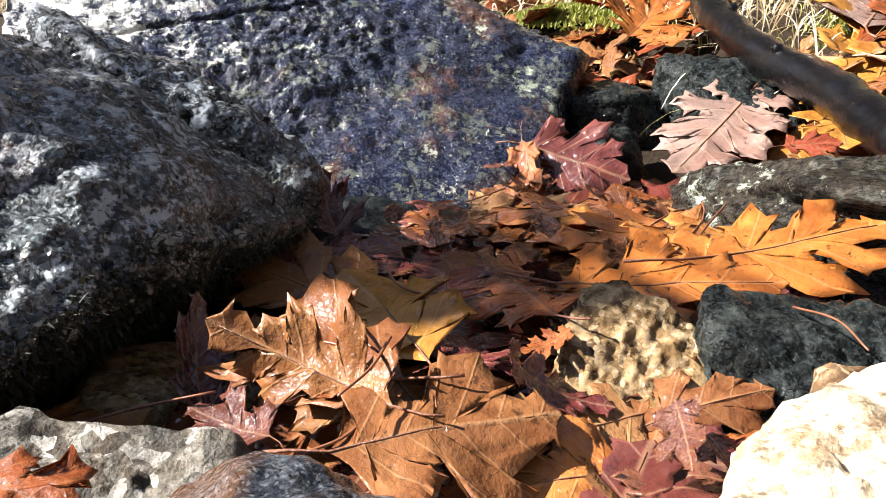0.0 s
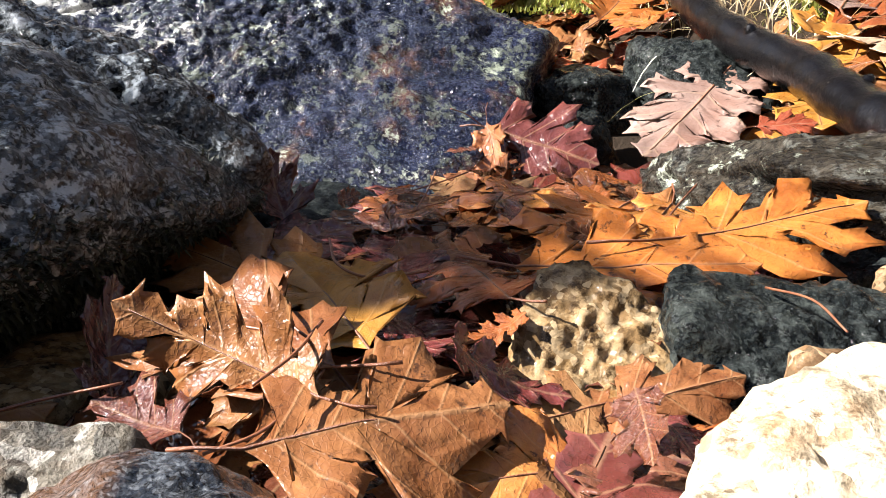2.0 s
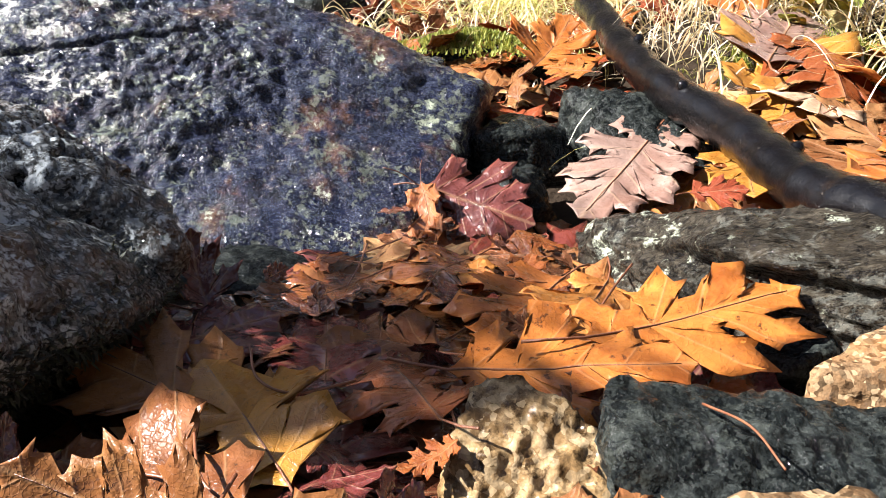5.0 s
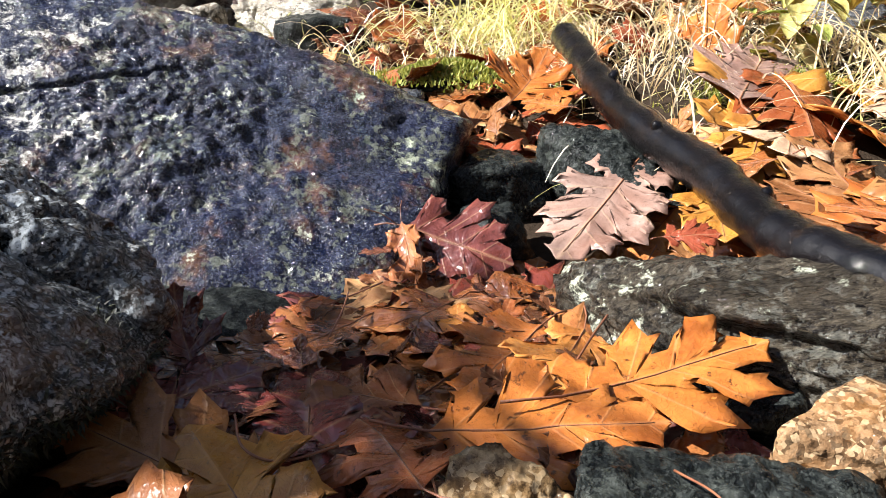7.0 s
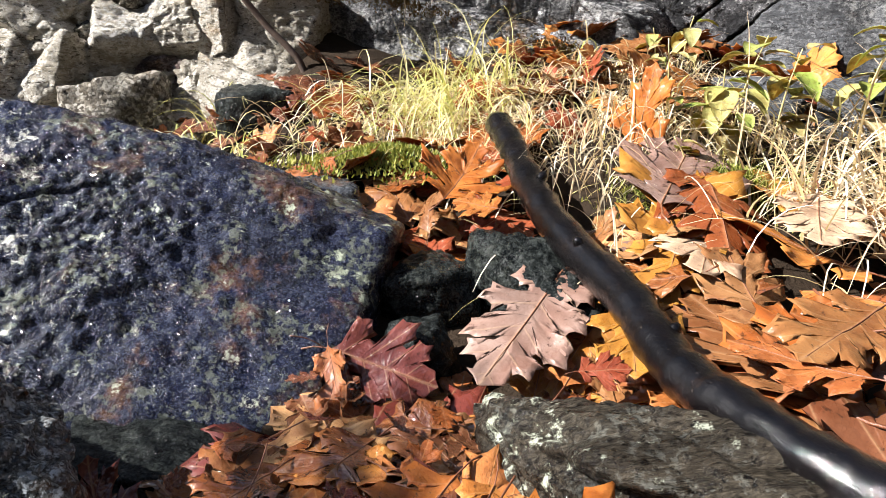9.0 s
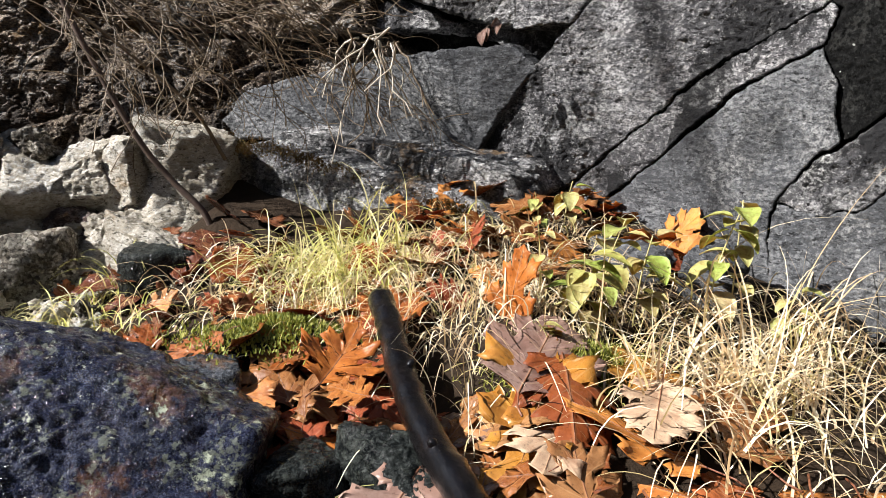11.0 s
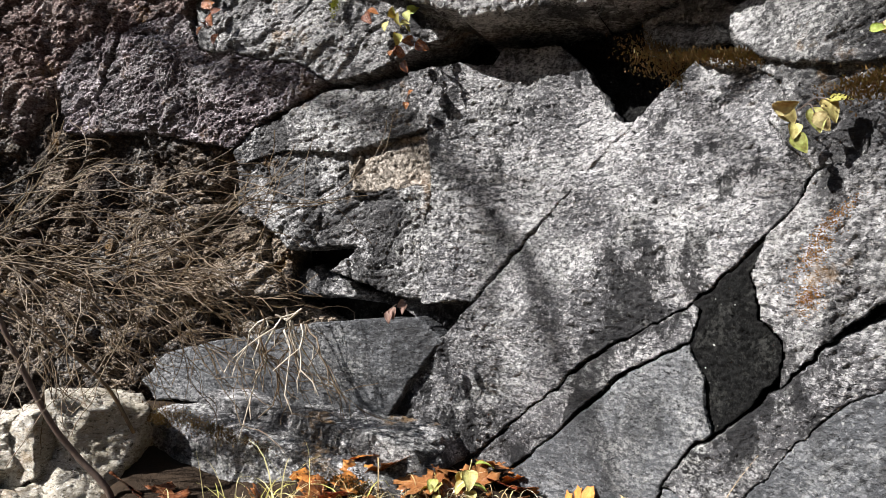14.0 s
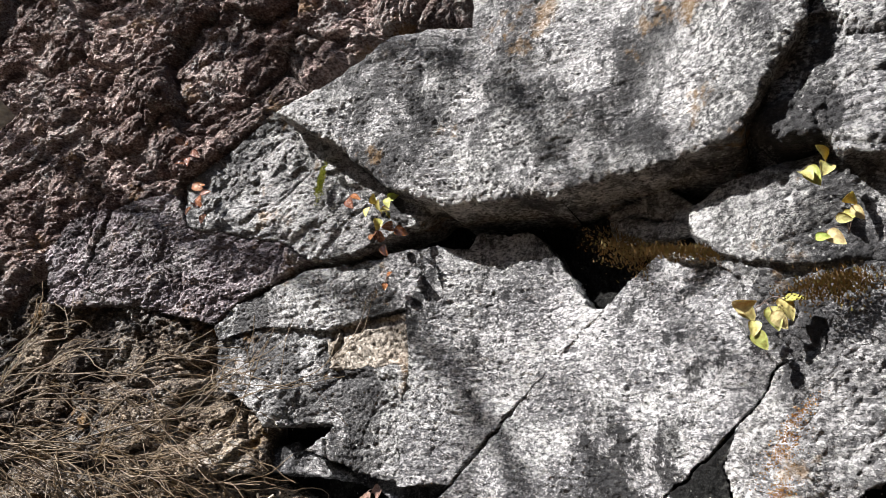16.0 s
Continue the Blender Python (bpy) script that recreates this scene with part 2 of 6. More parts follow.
def leaf_material(name, colours, rough=0.35, through_light=0.3, spots=0.5, wet=0.0, gloss=1.55):
    """A fallen leaf: colour by leaf, blotches, pale veins, dark spots."""
    k = Net(name, rough)
    uv = k.t.nodes.new("ShaderNodeTexCoord").outputs["UV"]
    sep = k.t.nodes.new("ShaderNodeSeparateXYZ")
    k.link(uv, sep.inputs[0])
    side = k.math("ABSOLUTE", sep.outputs[0])
    run = k.math("SUBTRACT", sep.outputs[1], k.math("MULTIPLY", side, 0.75))
    saw = k.math("ABSOLUTE", k.math("SUBTRACT", k.math("FRACT", k.math("MULTIPLY", run, 5.0)), 0.5))
    vein = k.math("MAXIMUM", k.ramp(saw, (0.0, 1.0), (0.055, 0.0)), k.ramp(side, (0.006, 1.0), (0.018, 0.0)))
    net = k.ramp(k.cells(38.0, uv, "DISTANCE_TO_EDGE"), (0.0, 1.0), (0.09, 0.0))
    step = 1.0 / (len(colours) - 1)
    own = k.mix(0.02, k.ramp(k.random(), *[(i * step, c) for i, c in enumerate(colours)]), (0.40, 0.42, 0.48))
    shift = k.t.nodes.new("ShaderNodeVectorMath")
    shift.operation = "ADD"
    k.link(uv, shift.inputs[0])
    k.link(k.random(), shift.inputs[1])
    blotch = k.noise(3.2, 5, 0.65, shift.outputs[0], 0.6)
    a = k.mix(k.ramp(blotch, (0.36, 0.0), (0.66, 1.0)), k.mix(1.0, own, (0.58, 0.46, 0.42), "MULTIPLY"), own)
    a = k.mix(k.math("MULTIPLY", k.ramp(k.noise(17.0, 4, 0.7, shift.outputs[0]), (0.60, 0.0), (0.68, 1.0)), spots), a, (0.030, 0.014, 0.009))
    a = k.mix(k.math("MULTIPLY", vein, 0.30), a, k.mix(0.5, own, (0.62, 0.42, 0.22)))
    a = k.mix(k.math("MULTIPLY", net, 0.10), a, (0.05, 0.02, 0.01))
    k.base(a)
    k.rough(k.ramp(k.noise(6.0, 4, 0.6, shift.outputs[0]), (0.35, max(0.08, rough - 0.18)), (0.65, rough + 0.16)))
    if wet:
        pucker = k.bump(k.noise(5.0, 3, 0.55, shift.outputs[0], 0.4), 0.7, 0.020)
        k.film(k.math("MULTIPLY", k.ramp(k.noise(2.6, 4, 0.6, shift.outputs[0]), (0.34, 0.35), (0.58, 1.0)), wet), 0.07, pucker, gloss)
        k.b.inputs["Specular IOR Level"].default_value = 0.12
    n1 = k.bump(k.math("ADD", k.math("MULTIPLY", vein, 0.8), k.math("MULTIPLY", net, 0.25)), 0.35, 0.0012)
    k.bump(k.noise(7.0, 4, 0.6, shift.outputs[0]), 0.4, 0.006, n1)
    glow = k.t.nodes.new("ShaderNodeBsdfTranslucent")
    k.link(k.mix(1.0, a, (1.0, 0.72, 0.42), "MULTIPLY"), glow.inputs[0])
    both = k.t.nodes.new("ShaderNodeMixShader")
    both.inputs[0].default_value = through_light
    k.link(k.b.outputs[0], both.inputs[1])
    k.link(glow.outputs[0], both.inputs[2])
    k.link(both.outputs[0], k.t.nodes["Material Output"].inputs[0])
    return k.m


WET_LEAF = leaf_material("wet_brown_leaf", [(0.090, 0.026, 0.012), (0.22, 0.068, 0.016), (0.28, 0.105, 0.025), (0.12, 0.038, 0.022), (0.20, 0.090, 0.030), (0.25, 0.070, 0.016)], 0.22, 0.12, 0.8, 1.0, 2.0)
ORANGE_LEAF = leaf_material("orange_oak_leaf", [(0.27, 0.072, 0.017), (0.50, 0.165, 0.028), (0.64, 0.280, 0.060), (0.36, 0.104, 0.030), (0.66, 0.40, 0.18), (0.54, 0.180, 0.030)], 0.3, 0.3, 0.8, 0.8, 1.7)
TAN_LEAF = leaf_material("tan_oak_leaf", [(0.15, 0.052, 0.022), (0.31, 0.140, 0.042), (0.21, 0.078, 0.024), (0.38, 0.205, 0.08)], 0.3, 0.22, 0.8, 0.4, 1.6)
PURPLE_LEAF = leaf_material("purple_red_leaf", [(0.16, 0.030, 0.024), (0.09, 0.030, 0.026), (0.19, 0.038, 0.022)], 0.2, 0.12, 0.6, 1.0, 1.65)
YELLOW_LEAF = leaf_material("yellow_ochre_leaf", [(0.52, 0.25, 0.035), (0.44, 0.20, 0.030)], 0.36, 0.3)
PALE_LEAF = leaf_material("pale_pinkish_leaf", [(0.21, 0.135, 0.110), (0.29, 0.195, 0.155)], 0.32, 0.15, 0.8, 0.6, 1.6)
CREAM_LEAF = leaf_material("cream_tan_leaf", [(0.56, 0.42, 0.28), (0.66, 0.50, 0.33)], 0.4, 0.2, 0.5)
RUST_LEAF = leaf_material("rust_orange_leaf", [(0.42, 0.125, 0.022), (0.54, 0.190, 0.032)], 0.3, 0.3, 0.8, 0.8, 1.6)
RED_LEAF = leaf_material("red_small_leaf", [(0.26, 0.050, 0.020), (0.34, 0.085, 0.028)], 0.36, 0.3, 0.5, 0.4)
HERB_LEAF = leaf_material("yellow_green_herb_leaf", [(0.60, 0.66, 0.17), (0.74, 0.72, 0.30), (0.44, 0.62, 0.11), (0.76, 0.68, 0.36)], 0.4, 0.45, 0.2)


def plain(name, a, b, scale=60.0, rough=0.5, relief=0.5, dist=0.002, stretch=None, wet=0.0):
    k = Net(name, rough)
    vec = k.mapping((0, 0, 0), stretch) if stretch else None
    n = k.noise(scale, 5, 0.65, vec)
    k.base(k.mix(k.ramp(n, (0.3, 0.0), (0.7, 1.0)), a, b))
    k.bump(n, relief, dist)
    if wet:
        ripple = k.bump(k.noise(scale * 2.5, 5, 0.6), 0.3, 0.0015)
        k.film(wet, 0.07, ripple)
        k.b.inputs["Specular IOR Level"].default_value = 0.05
    return k.m


def stick_material():
    """Wet dark wood: streaks along the grain, paler worn spots, a lively film of water."""
    k = Net("wet_dark_wood", 0.4)
    grain = k.noise(60.0, 6, 0.7, k.mapping((0, 0, 0), (1.0, 0.12, 1.0)), 0.3)
    a = k.mix(k.ramp(grain, (0.38, 0.0), (0.66, 1.0)), (0.0008, 0.0007, 0.0009), (0.0032, 0.0023, 0.0024))
    a = k.mix(k.ramp(k.noise(24.0, 7, 0.72), (0.58, 0.0), (0.66, 0.6)), a, (0.012, 0.007, 0.0045))
    a = k.mix(k.ramp(k.noise(230.0, 3, 0.6), (0.68, 0.0), (0.72, 0.5)), a, (0.06, 0.05, 0.04))
    k.base(a)
    k.b.inputs["Specular IOR Level"].default_value = 0.05
    n1 = k.bump(grain, 0.35, 0.003)
    n2 = k.bump(k.noise(190.0, 5, 0.65, k.mapping((0, 0, 0), (1.0, 0.5, 1.0))), 0.4, 0.0026, n1)
    k.film(k.ramp(k.noise(14.0, 5, 0.6), (0.36, 0.5), (0.6, 1.0)), 0.05, n2, 1.45)
    k.bump(k.noise(150.0, 4, 0.7), 0.4, 0.002, n1)
    return k.m


def island(name, stops, rough=0.55, through_light=0.0):
    """Blades and tufts whose colour changes from piece to piece."""
    k = Net(name, rough)
    geo = k.t.nodes.new("ShaderNodeNewGeometry")
    c = k.ramp(geo.outputs["Random Per Island"], *stops)
    k.base(c)
    if through_light:
        glow = k.t.nodes.new("ShaderNodeBsdfTranslucent")
        k.link(c, glow.inputs[0])
        both = k.t.nodes.new("ShaderNodeMixShader")
        both.inputs[0].default_value = through_light
        k.link(k.b.outputs[0], both.inputs[1])
        k.link(glow.outputs[0], both.inputs[2])
        k.link(both.outputs[0], k.t.nodes["Material Output"].inputs[0])
    return k.m


SOIL = soil_material()
LEAF_STEM = plain("leaf_stem", (0.10, 0.034, 0.018), (0.22, 0.085, 0.04), 90, 0.35)
STICK_BARK = stick_material()
TWIG_BARK = plain("grey_brown_twig_bark", (0.055, 0.036, 0.020), (0.17, 0.120, 0.065), 30, 0.6)
STEM_BARK = plain("dark_shrub_bark", (0.045, 0.030, 0.024), (0.13, 0.09, 0.07), 45, 0.55)
STRAW = island("straw_grass", [(0.0, (0.74, 0.62, 0.40)), (0.3, (0.84, 0.76, 0.58)), (0.6, (0.50, 0.34, 0.18)), (0.8, (0.64, 0.48, 0.26)), (1.0, (0.46, 0.42, 0.16))], 0.5, 0.3)
SEDGE = island("green_sedge", [(0.0, (0.46, 0.47, 0.10)), (0.4, (0.62, 0.58, 0.20)), (0.7, (0.80, 0.70, 0.42)), (1.0, (0.30, 0.36, 0.08))], 0.45, 0.35)
OCHRE_LICHEN = island("ochre_lichen", [(0.0, (0.30, 0.14, 0.02)), (0.5, (0.42, 0.22, 0.04)), (1.0, (0.24, 0.11, 0.02))], 0.85)
MOSS = island("moss", [(0.0, (0.10, 0.13, 0.015)), (0.5, (0.20, 0.22, 0.03)), (1.0, (0.30, 0.28, 0.05))], 0.7, 0.3)
RUST_MOSS = island("rusty_moss", [(0.0, (0.045, 0.028, 0.010)), (0.5, (0.14, 0.075, 0.018)), (1.0, (0.10, 0.085, 0.02))], 0.8, 0.1)


# ---- shared noise and mesh tools ----
def lattice(i):
    h = (i[..., 0].astype(np.int64) * 374761393 + i[..., 1].astype(np.int64) * 668265263 + i[..., 2].astype(np.int64) * 1274126177) & 0xFFFFFFFF
    h = ((h ^ (h >> 13)) * 1103515245) & 0xFFFFFFFF
    return ((h ^ (h >> 16)) & 0xFFFF) / 32767.5 - 1.0


def value_noise(p):
    i = np.floor(p)
    f = p - i
    w = f * f * f * (f * (f * 6 - 15) + 10)
    out = 0.0
    for dx in (0, 1):
        for dy in (0, 1):
            for dz in (0, 1):
                k = lattice(i + np.array((dx, dy, dz)))
                out = out + k * np.where(dx, w[..., 0], 1 - w[..., 0]) * np.where(dy, w[..., 1], 1 - w[..., 1]) * np.where(dz, w[..., 2], 1 - w[..., 2])
    return out


def fbm(p, octaves=4, gain=0.5):
    out, amp = 0.0, 1.0
    for o in range(octaves):
        out = out + amp * value_noise(p * 2.03 ** o + 17.3 * o)
        amp *= gain
    return out


def worley(p):
    """Distances to the nearest and second nearest cell points, and the nearest cell's own number."""
    i = np.floor(p)
    best = np.full(len(p), 9.0)
    rel = np.zeros_like(p)
    second = np.full(len(p), 9.0)
    own = np.zeros(len(p))
    for dx in (-1, 0, 1):
        for dy in (-1, 0, 1):
            for dz in (-1, 0, 1):
                c = i + np.array((dx, dy, dz))
                q = c + 0.5 + 0.45 * np.stack([lattice(c), lattice(c + 91.0), lattice(c + 203.0)], -1)
                d = np.sqrt(((q - p) ** 2).sum(-1))
                near = d < best
                second = np.where(near, best, np.minimum(second, d))
                own = np.where(near, lattice(c + 57.0), own)
                rel = np.where(near[:, None], p - q, rel)
                best = np.where(near, d, best)
    return best, second, own, rel


def mesh_from(name, verts, faces, material=None, smooth=True, uv=None):
    me = bpy.data.meshes.new(name)
    me.from_pydata(np.asarray(verts).tolist(), [], faces if isinstance(faces, list) else faces.tolist())
    me.update()
    if smooth:
        me.polygons.foreach_set("use_smooth", [True] * len(me.polygons))
    if uv is not None:
        layer = me.uv_layers.new(name="uv")
        idx = np.empty(len(me.loops), int)
        me.loops.foreach_get("vertex_index", idx)
        layer.data.foreach_set("uv", np.asarray(uv)[idx].ravel())
    if material:
        me.materials.append(material)
    return me


def part(name, me, parent, label=""):
    ob = new(name, me)
    ob.parent = parent
    return tagged(ob, label)


ICO = {}


def icosphere(level):
    if level not in ICO:
        bm = bmesh.new()
        bmesh.ops.create_icosphere(bm, subdivisions=level, radius=1.0)
        ICO[level] = (np.array([v.co[:] for v in bm.verts]), np.array([[v.index for v in f.verts] for f in bm.faces]))
        bm.free()
    return ICO[level]


def vertex_normals(v, f):
    n = np.zeros_like(v)
    fn = np.cross(v[f[:, 1]] - v[f[:, 0]], v[f[:, 2]] - v[f[:, 0]])
    for k in range(3):
        np.add.at(n, f[:, k], fn)
    return n / np.maximum(np.linalg.norm(n, axis=1, keepdims=True), 1e-12)


def rock(name, corners, material, label, level=5, round_edges=14, rough=0.012, chips=0.0, seed=0, category="rock", group="", bands=None, grit=0.0, seam=None):
    """A boulder: the rounded hull of a few corners, roughened at several scales."""
    c = np.array(corners, float)
    mid, ext = (c.max(0) + c.min(0)) / 2, (c.max(0) - c.min(0)) / 2
    bm = bmesh.new()
    for p in (c - mid) / ext:
        bm.verts.new(p)
    bmesh.ops.convex_hull(bm, input=bm.verts)
    bm.normal_update()
    planes = [(f.normal.copy(), f.normal.dot(f.verts[0].co)) for f in bm.faces if f.calc_area() > 1e-9]
    bm.free()
    n = np.array([p[0][:] for p in planes])
    d = np.maximum(np.array([p[1] for p in planes]), 0.05)
    dirs, faces = icosphere(level)
    reach = np.maximum(dirs @ n.T / d, 0.0) ** round_edges
    # joined coplanar triangles count once
    v = mid + ext * dirs * (np.maximum(reach.max(1), 1e-9) * 0.75 + reach.sum(1) * 0.25)[:, None] ** (-1.0 / round_edges)
    nor = vertex_normals(v, faces)
    q = v + seed * 3.7
    size = float(ext.max())
    h = rough * (fbm(q * 1.6 / size, 3) * 0.9 + fbm(q * 7.0 / size, 4) * 0.35) + 0.0016 * fbm(q * 160, 2)
    if grit:
        h += grit * (fbm(q * 70.0, 3) - 0.5 * np.abs(fbm(q * 150.0 + 9.0, 2)))
    if chips:
        a, b, own, _ = worley(q * 3.2 / size + 0.35 * fbm(q * 5 / size, 2)[:, None])
        h += chips * (own * 0.7 - 0.8 * np.exp(-((b - a) / 0.05) ** 2))
    if bands:
        turn, pitch, depth = bands
        across = q[:, 0] * math.sin(radians(turn)) + q[:, 1] * math.cos(radians(turn))
        lines = np.stack([q[:, 2] * pitch * 1.6, across * pitch, q[:, 0] * 9], -1)
        h += depth * (fbm(lines, 3) - np.abs(value_noise(lines * 0.8)))
    if seam:
        a, b, facing = (np.array(x, float) for x in seam)
        cut = np.cross(b - a, facing)
        off = (v - a) @ (cut / np.linalg.norm(cut)) + 0.006 * fbm(q * 14.0, 3)
        run = (v - a) @ (b - a) / ((b - a) @ (b - a))
        h -= 0.008 * np.exp(-(off / 0.0026) ** 2) * np.clip((1.05 - run) / 0.15, 0, 1) * (nor @ facing > 0)
    v = v + nor * h[:, None]
    return tagged(new(name, mesh_from(name, v, faces, material)), label, category, group)


def lump(name, centre, ext, material, label, seed, level=4, turn=0.0, rough=0.004, group="stones in the leaf bed", round_edges=12, chips=0.0):
    """A smaller stone of random facets inside a turned box."""
    r = random.Random(seed)
    m = pose(*centre, r.uniform(-8, 8), r.uniform(-8, 8), turn)
    pts = []
    for k in range(15):
        a = Vector((r.gauss(0, 1), r.gauss(0, 1), r.gauss(0, 1))).normalized()
        a = Vector([max(-0.82, min(0.82, x * 1.35)) / 0.82 for x in a])
        pts.append((m @ Vector((a.x * ext[0], a.y * ext[1], a.z * ext[2])))[:])
    return rock(name, pts, material, label, level, round_edges, rough, chips, seed, "stone", group, grit=0.0016)


def tube(path, radii, sides=6, cap=True):
    """Verts and faces of a tube along a path."""
    p = [Vector(a) for a in path]
    verts, faces = [], []
    ref = Vector((0.31, 0.17, 0.93))
    for i, a in enumerate(p):
        t = (p[min(i + 1, len(p) - 1)] - p[max(i - 1, 0)]).normalized()
        x = t.cross(ref)
        if x.length < 1e-3:
            x = t.cross(Vector((1, 0, 0)))
        x.normalize()
        y = t.cross(x)
        for s in range(sides):
            w = 2 * math.pi * s / sides
            verts.append((a + radii[i] * (math.cos(w) * x + math.sin(w) * y))[:])
    for i in range(len(p) - 1):
        for s in range(sides):
            a, b = i * sides + s, i * sides + (s + 1) % sides
            faces.append([a, b, b + sides, a + sides])
    if cap:
        faces.append(list(range(sides))[::-1])
        faces.append([(len(p) - 1) * sides + s for s in range(sides)])
    return verts, faces


def joined(pieces):
    verts, faces = [], []
    for v, f in pieces:
        o = len(verts)
        verts += v
        faces += [[i + o for i in q] for q in f]
    return verts, faces


def bend(points, steps=6):
    """A smooth curve through a few points."""
    p = [Vector(a) for a in points]
    p = [p[0] * 2 - p[1]] + p + [p[-1] * 2 - p[-2]]
    out = []
    for i in range(1, len(p) - 2):
        for s in range(steps):
            t = s / steps
            a, b, c, d = p[i - 1:i + 3]
            out.append(0.5 * (2 * b + (c - a) * t + (2 * a - 5 * b + 4 * c - d) * t * t + (3 * b - a - 3 * c + d) * t ** 3))
    return out + [p[-2]]


# ---- the ground: a leaf-filled hollow, a bank up to the cliff, flat land beyond ----
def ground_height(x, y):
    x, y = np.asarray(x, float), np.asarray(y, float)
    rise = np.clip(y - 0.74, 0, 1.3) * 0.30
    right = np.clip(x - 0.28, 0, 0.25) * 0.40 * np.clip((y - 0.30) / 0.3, 0, 1)
    left = np.clip(-x + 0.08, 0, 0.5) * 0.50 * np.clip((y - 1.1) / 0.3, 0, 1)
    near = np.clip(0.30 - y, 0, 1.5) * 0.10
    h = -0.055 + rise + right - left - near
    p = np.stack([x, y, np.zeros_like(x)], -1)
    return h + 0.007 * fbm(p * 9.0, 3)


def spaced():
    mid = np.linspace(-1.2, 2.2, 230)
    far = np.array([0.3, 0.8, 1.6, 3, 6, 12, 25, 50, 100, 220])
    return np.concatenate([-1.2 - far[::-1], mid, 2.2 + far])


gx, gy = spaced(), spaced()
X, Y = np.meshgrid(gx, gy)
flat = np.stack([X.ravel(), Y.ravel(), ground_height(X.ravel(), Y.ravel())], -1)
w, hgt = len(gx), len(gy)
idx = np.arange(w * hgt).reshape(hgt, w)
quads = np.stack([idx[:-1, :-1], idx[:-1, 1:], idx[1:, 1:], idx[1:, :-1]], -1).reshape(-1, 4)
tagged(new("ground", mesh_from("ground", flat, quads, SOIL)), "dark damp leaf mould and soil under the leaves", "ground", kind="structure")

# unseen wooded hills all round, added to block low sky light
WOODS = plain("bare_autumn_woods", (0.020, 0.014, 0.009), (0.075, 0.052, 0.032), 0.35, 0.9, 0.5, 0.5)
ring_v, ring_f = [], []
for i in range(180):
    a = 2 * math.pi * i / 180
    shade = max(0.0, 0.5 + 0.5 * math.cos(a + 0.6)) ** 1.5
    top = 19 + 22 * shade + 2.5 * math.sin(i * 0.9) + 1.8 * math.sin(i * 2.3 + 1) + 0.8 * math.sin(i * 7.1)
    for rad, z in ((44, -2.0), (46, top * 0.6), (52, top)):
        ring_v.append((rad * math.cos(a), rad * math.sin(a), z))
for i in range(180):
    for k in range(2):
        a, b = i * 3 + k, ((i + 1) % 180) * 3 + k
        ring_f.append([a, a + 1, b + 1, b])
tagged(new("backdrop", mesh_from("backdrop", ring_v, ring_f, WOODS)), "unseen ring of brown leafless wooded hills far off, added to cut sky light", "hills", kind="structure")
BANK = plain("dry_straw_slope", (0.12, 0.075, 0.04), (0.42, 0.31, 0.17), 14.0, 0.85, 0.8, 0.05)
bu, bv = np.meshgrid(np.linspace(-2.6, 0.6, 60), np.linspace(0, 1, 60))
bank = np.stack([bu, 3.1 + 2.2 * bv, 0.1 + 3.9 * bv], -1).reshape(-1, 3)
bank[:, 2] += 0.12 * fbm(bank * 2.5, 4)
bi = np.arange(3600).reshape(60, 60)
tagged(new("hillside", mesh_from("hillside", bank, np.stack([bi[:-1, :-1], bi[:-1, 1:], bi[1:, 1:], bi[1:, :-1]], -1).reshape(-1, 4), BANK)), "steep slope of dry straw-coloured grass beside the cliff", "slope", kind="structure")

# ---- boulders and stones ----
rock("boulder", [(0.165, 0.93, 0.095), (0.19, 1.0, 0.09), (0.038, 0.738, -0.078), (0.06, 0.77, -0.15), (-0.42, 0.70, -0.06), (-0.42, 0.75, -0.15),
                 (-0.03, 1.0, 0.175), (-0.2, 1.04, 0.225), (-0.55, 1.04, 0.27), (0.19, 1.08, 0.05), (-0.05, 1.2, 0.14), (-0.5, 1.3, 0.22), (-0.5, 1.3, -0.1), (0.15, 1.1, -0.1)],
     WET_SCHIST, "large dark wet schist boulder with grey-green lichen spots", 7, 44, 0.011, 0.0, 1, grit=0.0030, seam=((-0.277, 0.877, 0.18), (-0.137, 0.926, 0.185), (0.21, -0.67, 0.71)))
undercut = rock("boulder", [(-0.083, 0.55, 0.010), (-0.097, 0.455, 0.024), (-0.130, 0.375, 0.040), (-0.148, 0.335, 0.032), (-0.172, 0.29, 0.022), (-0.205, 0.20, 0.012), (-0.137, 0.396, 0.068), (-0.166, 0.392, 0.082),
                 (-0.21, 0.421, 0.106), (-0.187, 0.508, 0.091), (-0.172, 0.356, 0.061), (-0.33, 0.55, 0.15), (-0.36, 0.42, 0.172), (-0.42, 0.25, 0.13), (-0.52, 0.5, 0.21), (-0.52, 0.2, 0.12),
                 (-0.23, 0.56, -0.12), (-0.32, 0.44, -0.12), (-0.36, 0.32, -0.12), (-0.40, 0.2, -0.12), (-0.5, 0.66, -0.12), (-0.52, 0.18, -0.12)],
     LEFT_SCHIST, "rounded grey boulder with moss, pale lichen and painted sky glints, undercut and wet below", 7, 26, 0.008, 0.0, 2, grit=0.0026)
